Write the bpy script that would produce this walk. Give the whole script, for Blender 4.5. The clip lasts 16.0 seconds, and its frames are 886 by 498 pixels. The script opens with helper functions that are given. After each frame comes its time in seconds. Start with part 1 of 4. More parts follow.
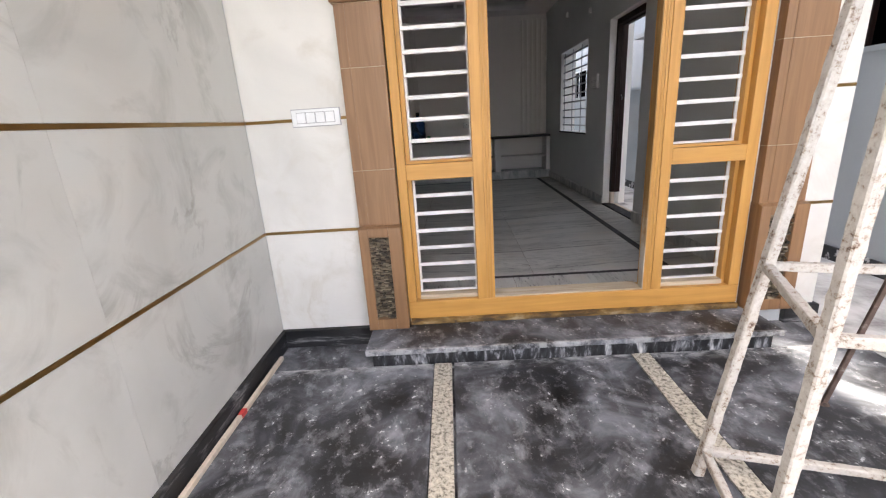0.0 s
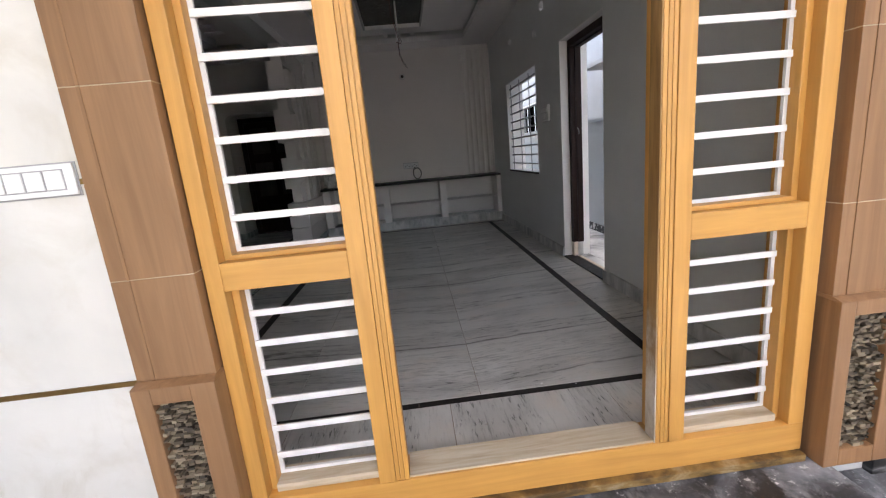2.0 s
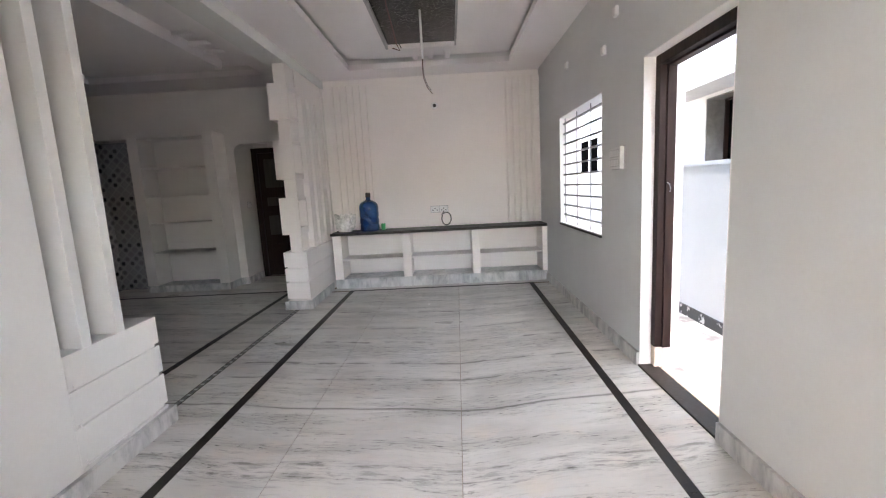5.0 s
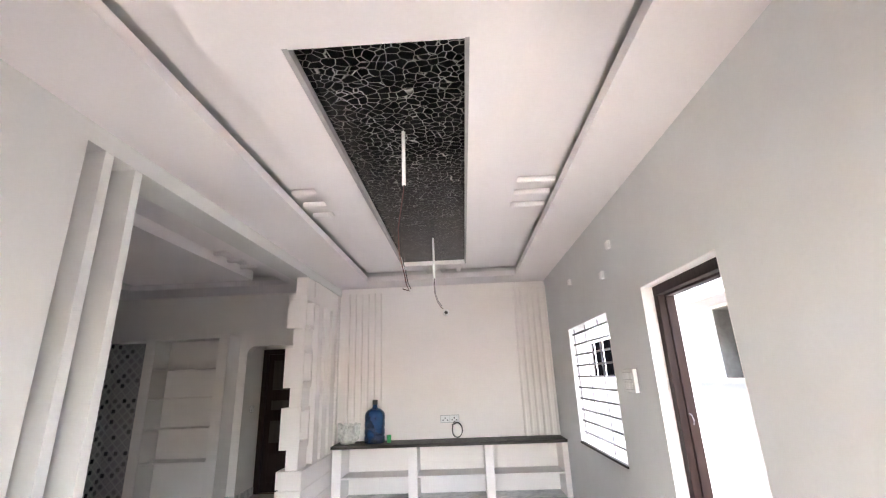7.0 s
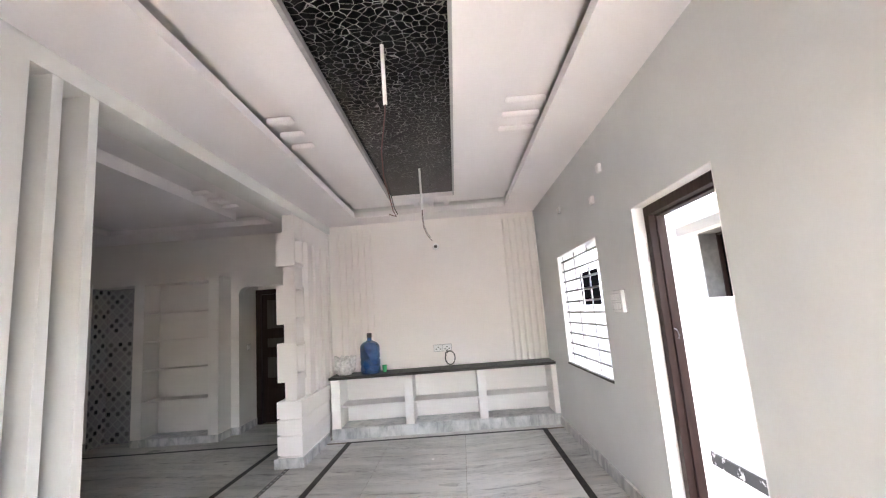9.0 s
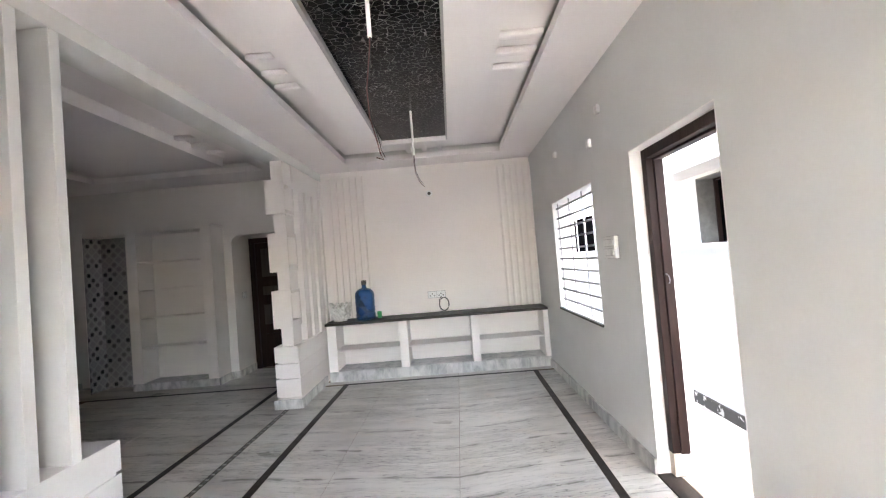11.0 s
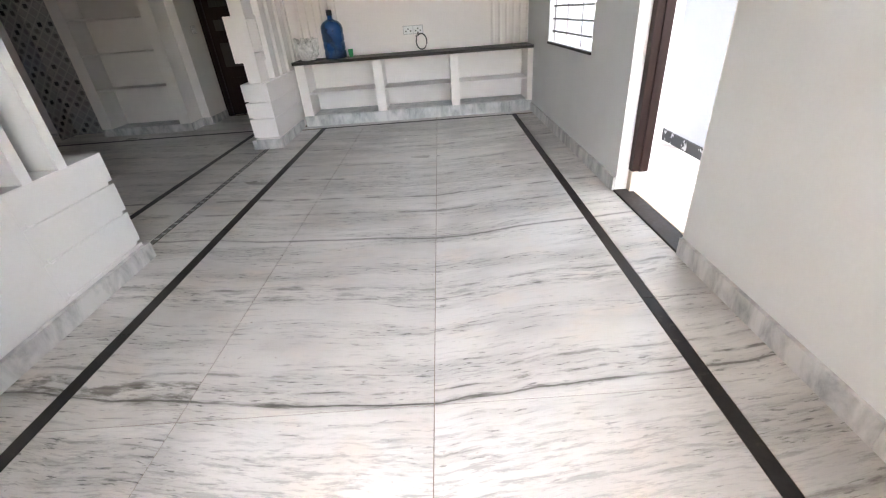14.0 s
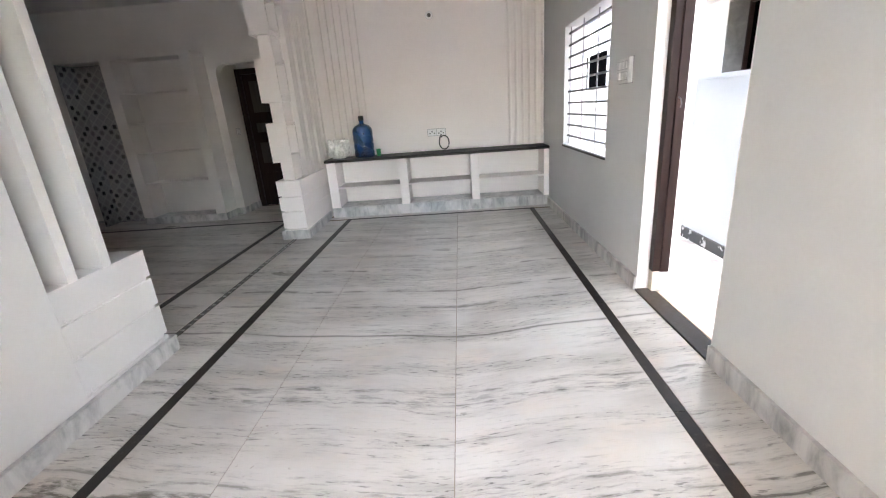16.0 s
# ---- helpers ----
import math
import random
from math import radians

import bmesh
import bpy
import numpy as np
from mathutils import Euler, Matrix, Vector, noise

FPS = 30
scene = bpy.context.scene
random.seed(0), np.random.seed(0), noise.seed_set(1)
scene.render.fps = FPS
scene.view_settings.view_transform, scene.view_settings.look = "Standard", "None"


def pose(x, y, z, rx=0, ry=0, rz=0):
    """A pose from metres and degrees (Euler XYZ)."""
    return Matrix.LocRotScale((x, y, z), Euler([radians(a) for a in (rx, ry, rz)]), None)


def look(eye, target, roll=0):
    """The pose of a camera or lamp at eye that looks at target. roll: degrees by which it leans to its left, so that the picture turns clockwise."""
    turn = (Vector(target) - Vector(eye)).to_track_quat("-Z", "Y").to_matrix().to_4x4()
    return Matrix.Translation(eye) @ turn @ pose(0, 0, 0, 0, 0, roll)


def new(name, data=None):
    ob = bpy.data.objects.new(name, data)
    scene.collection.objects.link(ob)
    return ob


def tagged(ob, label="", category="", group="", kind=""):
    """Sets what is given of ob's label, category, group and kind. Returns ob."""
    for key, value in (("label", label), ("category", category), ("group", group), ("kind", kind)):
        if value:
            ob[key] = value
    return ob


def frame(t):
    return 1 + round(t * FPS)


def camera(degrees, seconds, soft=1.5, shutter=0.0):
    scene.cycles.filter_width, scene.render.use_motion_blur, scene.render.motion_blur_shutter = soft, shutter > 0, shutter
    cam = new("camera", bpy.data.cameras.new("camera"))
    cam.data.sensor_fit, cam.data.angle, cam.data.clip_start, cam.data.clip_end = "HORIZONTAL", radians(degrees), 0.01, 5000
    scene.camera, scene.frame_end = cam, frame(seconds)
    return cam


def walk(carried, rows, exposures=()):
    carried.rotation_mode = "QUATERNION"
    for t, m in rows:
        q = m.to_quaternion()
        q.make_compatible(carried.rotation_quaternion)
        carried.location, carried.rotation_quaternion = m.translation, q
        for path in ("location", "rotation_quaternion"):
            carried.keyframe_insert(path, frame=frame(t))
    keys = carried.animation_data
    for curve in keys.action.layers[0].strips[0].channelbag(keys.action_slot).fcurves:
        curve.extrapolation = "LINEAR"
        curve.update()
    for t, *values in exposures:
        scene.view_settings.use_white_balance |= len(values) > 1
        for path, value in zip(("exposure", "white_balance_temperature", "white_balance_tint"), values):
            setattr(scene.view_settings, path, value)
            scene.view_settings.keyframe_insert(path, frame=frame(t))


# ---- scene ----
cam = camera(92.3, 16.0, soft=1.2)
PATH = [
    (0, (0.089, 0.203, 1.43), (0.036, 2.118, 0.857), -3.7),
    (0.5, (0.224, 0.413, 1.438), (0.321, 2.341, 0.915), -4.2),
    (1, (0.228, 0.733, 1.466), (0.413, 2.663, 0.974), -5.1),
    (1.5, (0.271, 0.996, 1.469), (0.467, 2.934, 1.011), -5.6),
    (2, (0.418, 1.318, 1.466), (0.555, 3.266, 1.034), -5.3),
    (2.5, (0.511, 1.588, 1.479), (0.618, 3.542, 1.068), -4.0),
    (3, (0.591, 1.887, 1.51), (0.656, 3.837, 1.071), -3.7),
    (3.2, (0.612, 1.986, 1.507), (0.657, 3.933, 1.051), -3.5),
    (5.3, (0.7, 2.666, 1.703), (0.647, 4.656, 1.511), -2.8),
    (5.5, (0.695, 2.671, 1.741), (0.638, 4.668, 1.643), -2.6),
    (6, (0.712, 2.667, 1.795), (0.641, 4.658, 1.966), -2.2),
    (6.5, (0.749, 2.646, 1.843), (0.679, 4.6, 2.262), -2.1),
    (7, (0.753, 2.615, 1.864), (0.683, 4.528, 2.445), -2.2),
    (7.5, (0.744, 2.627, 1.869), (0.686, 4.534, 2.466), -2.8),
    (8, (0.743, 2.645, 1.855), (0.701, 4.577, 2.372), -3.5),
    (8.5, (0.739, 2.675, 1.828), (0.701, 4.632, 2.239), -4.1),
    (9, (0.749, 2.701, 1.804), (0.714, 4.678, 2.104), -4.4),
    (11.3, (0.774, 2.756, 1.793), (0.741, 4.756, 1.77), -4.8),
    (11.5, (0.767, 2.751, 1.789), (0.734, 4.749, 1.694), -5.0),
    (12, (0.774, 2.763, 1.705), (0.74, 4.735, 1.373), -5.4),
    (12.5, (0.775, 2.753, 1.621), (0.739, 4.673, 1.061), -5.5),
    (13, (0.772, 2.732, 1.577), (0.737, 4.574, 0.799), -5.3),
    (13.5, (0.764, 2.719, 1.533), (0.736, 4.496, 0.616), -4.8),
    (14, (0.768, 2.717, 1.522), (0.746, 4.462, 0.545), -4.5),
    (14.5, (0.766, 2.717, 1.514), (0.747, 4.458, 0.531), -4.2),
    (15, (0.768, 2.719, 1.513), (0.738, 4.5, 0.605), -4.1),
    (15.5, (0.766, 2.741, 1.559), (0.713, 4.587, 0.792), -4.2),
    (16, (0.756, 2.732, 1.631), (0.676, 4.63, 1.007), -4.2),
]
EXPOSURES = [(0.0, 2.63, 7000, 11), (1.5, 2.8, 7000, 11), (2.4, 2.97, 7000, 11), (3.2, 3.56, 7050, 11), (4.4, 4.64, 7100, 12), (5.3, 5.27, 7300, 13), (6.0, 5.44, 7350, 14), (7.0, 5.74, 7300, 14), (9.0, 5.69, 7300, 13), (11.5, 5.52, 7250, 11), (13.0, 5.38, 7250, 11), (15.0, 5.27, 7200, 11), (16.0, 5.35, 7200, 11)]
walk(cam, [(t, look(eye, target, roll)) for t, eye, target, roll in PATH], EXPOSURES)

# ---- light ----
world = bpy.data.worlds.new("world")
scene.world = world
world.use_nodes = True
wn, wl = world.node_tree.nodes, world.node_tree.links
sky = wn.new("ShaderNodeTexSky")
sky.sky_type = "NISHITA"
sky.sun_disc = False
sky.sun_elevation = radians(64.8)
sky.sun_rotation = radians(148)
sky.air_density, sky.dust_density = 1.0, 4.0
wn["Background"].inputs["Strength"].default_value = 0.15
wl.new(sky.outputs[0], wn["Background"].inputs["Color"])
sun_data = bpy.data.lights.new("sun", "SUN")
sun_data.energy, sun_data.angle, sun_data.color = 3.0, radians(2), (1.0, 0.95, 0.88)
sun = new("sun", sun_data)
sun.matrix_world = look((2.0, -3.2, 8.0), (0, 0, 0))


# ---- materials ----
def nodes_of(name):
    m = bpy.data.materials.new(name)
    m.use_nodes = True
    n, l = m.node_tree.nodes, m.node_tree.links
    return m, n, l, n["Principled BSDF"]


def world_coords(n, l, scale=(1, 1, 1), rot=(0, 0, 0), jump=0.0):
    """World position, scaled; jump shifts it by each object's own random number."""
    g = n.new("ShaderNodeNewGeometry")
    mp = n.new("ShaderNodeMapping")
    mp.inputs["Scale"].default_value = scale
    mp.inputs["Rotation"].default_value = rot
    if jump:
        oi = n.new("ShaderNodeObjectInfo")
        k = n.new("ShaderNodeMath")
        k.operation = "MULTIPLY"
        k.inputs[1].default_value = jump
        l.new(oi.outputs["Random"], k.inputs[0])
        c = n.new("ShaderNodeCombineXYZ")
        l.new(k.outputs[0], c.inputs[0])
        l.new(k.outputs[0], c.inputs[1])
        a = n.new("ShaderNodeVectorMath")
        l.new(g.outputs["Position"], a.inputs[0])
        l.new(c.outputs[0], a.inputs[1])
        l.new(a.outputs[0], mp.inputs["Vector"])
    else:
        l.new(g.outputs["Position"], mp.inputs["Vector"])
    return mp.outputs[0]


def noise_tex(n, l, vec, scale, detail=5.0, rough=0.55, distort=0.0):
    t = n.new("ShaderNodeTexNoise")
    t.inputs["Scale"].default_value = scale
    t.inputs["Detail"].default_value = detail
    t.inputs["Roughness"].default_value = rough
    t.inputs["Distortion"].default_value = distort
    l.new(vec, t.inputs["Vector"])
    return t.outputs["Fac"]


def ramp(n, l, fac, stops):
    r = n.new("ShaderNodeValToRGB")
    e = r.color_ramp.elements
    while len(e) < len(stops):
        e.new(0.5)
    for k, (p, c) in zip(e, stops):
        k.position = p
        k.color = (*c, 1) if len(c) == 3 else c
    l.new(fac, r.inputs[0])
    return r.outputs[0]


def mix(n, l, fac, a, b, kind="MIX"):
    m = n.new("ShaderNodeMixRGB")
    m.blend_type = kind
    for s, v in ((0, fac), (1, a), (2, b)):
        if isinstance(v, (int, float)):
            m.inputs[s].default_value = v
        elif isinstance(v, tuple):
            m.inputs[s].default_value = (*v, 1)
        else:
            l.new(v, m.inputs[s])
    return m.outputs[0]


def relief(n, l, bsdf, fac, strength, distance):
    b = n.new("ShaderNodeBump")
    b.inputs["Strength"].default_value = strength
    b.inputs["Distance"].default_value = distance
    l.new(fac, b.inputs["Height"])
    l.new(b.outputs[0], bsdf.inputs["Normal"])


def paint(name, c, rough=0.6, spread=0.06, bump=0.25):
    """Wall paint or plaster: broad blotches, fine roller grain."""
    m, n, l, p = nodes_of(name)
    v = world_coords(n, l)
    big = noise_tex(n, l, v, 1.3, 4)
    fine = noise_tex(n, l, v, 55.0, 4)
    lo = tuple(x * (1 - spread) for x in c)
    hi = tuple(min(0.9, x * (1 + spread)) for x in c)
    col = ramp(n, l, big, [(0.3, lo), (0.7, hi)])
    col = mix(n, l, 0.05, col, ramp(n, l, fine, [(0.3, (0.5, 0.5, 0.5)), (0.7, (1, 1, 1))]), "MULTIPLY")
    l.new(col, p.inputs["Base Color"])
    l.new(ramp(n, l, big, [(0.3, (rough - 0.06,) * 3), (0.7, (rough + 0.08,) * 3)]), p.inputs["Roughness"])
    both = mix(n, l, 0.3, fine, noise_tex(n, l, v, 9.0, 3))
    relief(n, l, p, both, bump, 0.003)
    return m


def wood(name, dark, light, along="z", rough=0.4, bump=0.25):
    m, n, l, p = nodes_of(name)
    sc = {"z": (26, 26, 1.6), "x": (1.6, 26, 26), "y": (26, 1.6, 26)}[along]
    v = world_coords(n, l, sc, jump=3.0)
    grain = noise_tex(n, l, v, 1.0, 7, 0.6, 0.7)
    broad = noise_tex(n, l, world_coords(n, l, (2, 2, 0.7), jump=2.0), 1.6, 3)
    col = ramp(n, l, grain, [(0.28, dark), (0.52, tuple((a + b) / 2 for a, b in zip(dark, light))), (0.74, light)])
    col = mix(n, l, 0.35, col, ramp(n, l, broad, [(0.3, tuple(x * 0.68 for x in light)), (0.7, light)]))
    l.new(col, p.inputs["Base Color"])
    l.new(ramp(n, l, grain, [(0.2, (rough + 0.12,) * 3), (0.8, (rough - 0.05,) * 3)]), p.inputs["Roughness"])
    relief(n, l, p, grain, bump, 0.002)
    return m


def marble_floor(name, across=True, base=(0.635, 0.618, 0.588), rough=0.27):
    """White marble in book-matched slabs: grey clouds, clustered flecks, long dark veins that meet at the middle joint."""
    m, n, l, p = nodes_of(name)

    def op(kind, a, b):
        k = n.new("ShaderNodeMath")
        k.operation = kind
        for s_, x in ((0, a), (1, b)):
            if isinstance(x, (int, float)):
                k.inputs[s_].default_value = x
            else:
                l.new(x, k.inputs[s_])
        return k.outputs[0]
    g = n.new("ShaderNodeNewGeometry")
    sep = n.new("ShaderNodeSeparateXYZ")
    l.new(g.outputs["Position"], sep.inputs[0])
    u = op("ABSOLUTE", op("SUBTRACT", sep.outputs[0], 0.705), 0.0)
    # veins bend away from the middle joint
    bend = noise_tex(n, l, world_coords(n, l, (0.9, 0.5, 1)), 1.1, 3, 0.5)
    yy = op("SUBTRACT", op("SUBTRACT", sep.outputs[1], op("MULTIPLY", u, 0.11)), op("MULTIPLY", bend, 0.16))
    cx = n.new("ShaderNodeCombineXYZ")
    l.new(u, cx.inputs[0])
    l.new(yy, cx.inputs[1])

    def grain(a, b, jump=0.0):
        mp = n.new("ShaderNodeMapping")
        mp.inputs["Scale"].default_value = (a, b, 1) if across else (b, a, 1)
        if jump:
            oi = n.new("ShaderNodeObjectInfo")
            c2 = n.new("ShaderNodeCombineXYZ")
            l.new(op("MULTIPLY", oi.outputs["Random"], jump), c2.inputs[0])
            ad = n.new("ShaderNodeVectorMath")
            l.new(cx.outputs[0], ad.inputs[0])
            l.new(c2.outputs[0], ad.inputs[1])
            l.new(ad.outputs[0], mp.inputs["Vector"])
        else:
            l.new(cx.outputs[0], mp.inputs["Vector"])
        return mp.outputs[0]
    wide = noise_tex(n, l, grain(0.55, 3.4), 1.5, 8, 0.68)
    streak = noise_tex(n, l, grain(4.2, 46.0, 0.7), 1.3, 10, 0.72)
    dash = noise_tex(n, l, grain(13.0, 78.0, 3.0), 1.0, 4, 0.58)
    cloud = noise_tex(n, l, grain(1.0, 1.8, 0.4), 1.3, 4, 0.5)
    blush = noise_tex(n, l, grain(2.2, 3.4, 5.0), 1.2, 4, 0.55)
    col = ramp(n, l, cloud, [(0.3, tuple(x * 0.74 for x in base)), (0.5, base), (0.75, (0.7, 0.683, 0.65))])
    col = mix(n, l, ramp(n, l, blush, [(0.56, (0, 0, 0)), (0.72, (0.6,) * 3)]), col, (0.68, 0.59, 0.51))
    band = ramp(n, l, wide, [(0.43, (1, 1, 1)), (0.58, (0.12,) * 3)])
    col = mix(n, l, ramp(n, l, wide, [(0.34, (0.72,) * 3), (0.52, (0, 0, 0))]), col, (0.36, 0.355, 0.33))
    fine = ramp(n, l, streak, [(0.35, (0.9,) * 3), (0.47, (0, 0, 0))])
    col = mix(n, l, mix(n, l, 1.0, band, fine, "MULTIPLY"), col, (0.22, 0.218, 0.205))
    spots = ramp(n, l, dash, [(0.59, (0, 0, 0)), (0.65, (0.9,) * 3)])
    thin = ramp(n, l, wide, [(0.43, (1, 1, 1)), (0.55, (0.07,) * 3)])
    col = mix(n, l, mix(n, l, 1.0, thin, spots, "MULTIPLY"), col, (0.085, 0.087, 0.082))
    whole = ramp(n, l, noise_tex(n, l, grain(1.2, 4.0), 1.4, 4), [(0.3, (0.3,) * 3), (0.45, (1, 1, 1))])
    broken = ramp(n, l, noise_tex(n, l, grain(4.5, 16.0, 0.5), 1.2, 6, 0.65), [(0.46, (0.04,) * 3), (0.58, (1, 1, 1))])
    fray = op("ADD", yy, op("MULTIPLY", op("SUBTRACT", streak, 0.5), 0.045))
    for at, half, depth, torn in ((3.69, 0.0045, 1.0, whole), (3.75, 0.004, 0.9, broken), (3.83, 0.006, 0.6, broken), (4.33, 0.005, 0.95, broken), (4.42, 0.008, 0.7, broken), (4.97, 0.006, 0.8, whole), (5.38, 0.009, 0.8, broken), (5.66, 0.012, 0.8, broken),
                                  (6.12, 0.013, 0.8, broken), (6.5, 0.012, 0.7, broken), (7.05, 0.016, 0.8, broken), (7.5, 0.016, 0.7, broken), (3.2, 0.006, 0.8, broken)):
        away = op("ABSOLUTE", op("SUBTRACT", fray, at), 0.0)
        line = ramp(n, l, op("DIVIDE", away, half * 4), [(0.0, (depth,) * 3), (0.2, (depth * 0.8,) * 3), (0.4, (depth * 0.25,) * 3), (1.0, (0, 0, 0))])
        col = mix(n, l, mix(n, l, 1.0, line, torn, "MULTIPLY"), col, (0.06, 0.056, 0.047))
    # grey streak fields, and a rusty tear on the narrow slabs only
    torn2 = ramp(n, l, noise_tex(n, l, grain(6.0, 40.0, 0.5), 1.2, 8, 0.7), [(0.5, (0, 0, 0)), (0.6, (1, 1, 1))])
    for at, half, depth in ((3.38, 0.12, 0.5), (4.36, 0.06, 0.5), (5.9, 0.09, 0.45), (6.8, 0.1, 0.4), (7.75, 0.14, 0.45)):
        away = op("ABSOLUTE", op("SUBTRACT", yy, at), 0.0)
        fieldm = ramp(n, l, op("DIVIDE", away, half * 2), [(0.0, (depth,) * 3), (0.4, (depth * 0.8,) * 3), (1.0, (0, 0, 0))])
        col = mix(n, l, mix(n, l, 1.0, fieldm, torn2, "MULTIPLY"), col, (0.16, 0.163, 0.155))
    left = op("LESS_THAN", sep.outputs[0], -0.245)
    for at, half in ((3.72, 0.035), (3.77, 0.012)):
        away = op("ABSOLUTE", op("SUBTRACT", fray, at), 0.0)
        tear = ramp(n, l, op("DIVIDE", away, half * 2), [(0.0, (0.95,) * 3), (0.45, (0.6,) * 3), (1.0, (0, 0, 0))])
        col = mix(n, l, mix(n, l, 1.0, mix(n, l, 1.0, tear, left, "MULTIPLY"), broken, "MULTIPLY"), col, (0.075, 0.066, 0.045))
    # rusty freckles, single or in small clusters
    rust = noise_tex(n, l, world_coords(n, l, (1, 1.3, 1)), 30.0, 3, 0.5)
    where = ramp(n, l, noise_tex(n, l, world_coords(n, l), 2.4, 3), [(0.5, (0, 0, 0)), (0.66, (1, 1, 1))])
    col = mix(n, l, mix(n, l, 1.0, ramp(n, l, rust, [(0.66, (0, 0, 0)), (0.74, (0.7,) * 3)]), where, "MULTIPLY"), col, (0.2, 0.15, 0.1))
    # foot-worn dullness in broad patches
    worn = noise_tex(n, l, world_coords(n, l), 0.9, 5, 0.6)
    col = mix(n, l, ramp(n, l, worn, [(0.52, (0, 0, 0)), (0.75, (0.35,) * 3)]), col, (0.5, 0.47, 0.42))
    # each slab a little lighter or greyer than its neighbours
    own = n.new("ShaderNodeObjectInfo")
    col = mix(n, l, 1.0, col, ramp(n, l, own.outputs["Random"], [(0.0, (0.86, 0.855, 0.84)), (0.6, (0.96, 0.96, 0.955)), (1.0, (0.985, 0.985, 0.98))]), "MULTIPLY")
    l.new(col, p.inputs["Base Color"])
    l.new(ramp(n, l, cloud, [(0.3, (rough + 0.1,) * 3), (0.7, (rough,) * 3)]), p.inputs["Roughness"])
    return m


def mottled(name, stops, scale, rough=0.35, stretch=(1, 1, 1), detail=7, distort=0.4, bump=0.15, metal=0.0, jump=3.0):
    m, n, l, p = nodes_of(name)
    f = noise_tex(n, l, world_coords(n, l, stretch, jump=jump), scale, detail, 0.62, distort)
    l.new(ramp(n, l, f, stops), p.inputs["Base Color"])
    f2 = noise_tex(n, l, world_coords(n, l), scale * 6, 4)
    l.new(ramp(n, l, f, [(0.3, (rough,) * 3), (0.7, (min(1, rough + 0.25),) * 3)]), p.inputs["Roughness"])
    p.inputs["Metallic"].default_value = metal
    relief(n, l, p, f2, bump, 0.002)
    return m


def marble_tile(name, base, vein, rough=0.14):
    """Large glazed wall tiles with soft smoky veins."""
    m, n, l, p = nodes_of(name)
    v = world_coords(n, l, jump=11.0)
    cloud = noise_tex(n, l, v, 1.5, 5, 0.5, 0.8)
    col = ramp(n, l, cloud, [(0.32, tuple(x * 0.86 for x in base)), (0.6, base)])
    f = noise_tex(n, l, v, 1.2, 9, 0.62, 0.9)
    streak = ramp(n, l, f, [(0.47, (0, 0, 0)), (0.5, (0.6,) * 3), (0.525, (0, 0, 0))])
    mask = ramp(n, l, noise_tex(n, l, v, 2.0, 4), [(0.5, (0, 0, 0)), (0.66, (1, 1, 1))])
    col = mix(n, l, mix(n, l, 1.0, streak, mask, "MULTIPLY"), col, vein)
    smoke = noise_tex(n, l, v, 3.0, 7, 0.6, 0.7)
    col = mix(n, l, ramp(n, l, smoke, [(0.53, (0, 0, 0)), (0.72, (0.5,) * 3)]), col, vein)
    l.new(col, p.inputs["Base Color"])
    p.inputs["Roughness"].default_value = rough
    relief(n, l, p, cloud, 0.03, 0.004)
    return m


def dusty_granite(name):
    """Black stone smeared with cement and white dust; a cement line runs along the foot and nosing of the step."""
    m, n, l, p = nodes_of(name)
    v = world_coords(n, l)
    big = noise_tex(n, l, v, 2.9, 9, 0.62, 0.5)
    fine = noise_tex(n, l, v, 42.0, 6, 0.65)
    mid = noise_tex(n, l, world_coords(n, l, (1, 0.7, 1), (0, 0, 0.5)), 12.0, 8, 0.68, 0.25)
    col = ramp(n, l, big, [(0.36, (0.007, 0.007, 0.008)), (0.47, (0.028, 0.029, 0.034)), (0.55, (0.09, 0.095, 0.108)), (0.66, (0.21, 0.22, 0.245)), (0.8, (0.36, 0.37, 0.4))])
    col = mix(n, l, ramp(n, l, mid, [(0.5, (0, 0, 0)), (0.7, (0.55,) * 3)]), col, (0.4, 0.41, 0.445))
    sp = ramp(n, l, fine, [(0.6, (0, 0, 0)), (0.65, (0.95,) * 3)])
    mask = ramp(n, l, mid, [(0.48, (0.05,) * 3), (0.6, (1, 1, 1))])
    col = mix(n, l, mix(n, l, 1.0, sp, mask, "MULTIPLY"), col, (0.66, 0.67, 0.69))
    g = n.new("ShaderNodeNewGeometry")
    sep = n.new("ShaderNodeSeparateXYZ")
    l.new(g.outputs["Position"], sep.inputs[0])
    k = n.new("ShaderNodeMath")
    k.operation = "SUBTRACT"
    l.new(sep.outputs[1], k.inputs[0])
    k.inputs[1].default_value = 1.8
    edge = ramp(n, l, k.outputs[0], [(0.39, (0, 0, 0)), (0.45, (0.35,) * 3), (0.472, (0.55,) * 3), (0.488, (0, 0, 0))])
    torn = ramp(n, l, noise_tex(n, l, world_coords(n, l, (1, 2, 1)), 11.0, 8, 0.7), [(0.43, (0, 0, 0)), (0.58, (1, 1, 1))])
    col = mix(n, l, mix(n, l, 1.0, edge, torn, "MULTIPLY"), col, (0.74, 0.745, 0.75))
    l.new(col, p.inputs["Base Color"])
    l.new(ramp(n, l, big, [(0.35, (0.42,) * 3), (0.65, (0.85,) * 3)]), p.inputs["Roughness"])
    relief(n, l, p, fine, 0.3, 0.003)
    return m


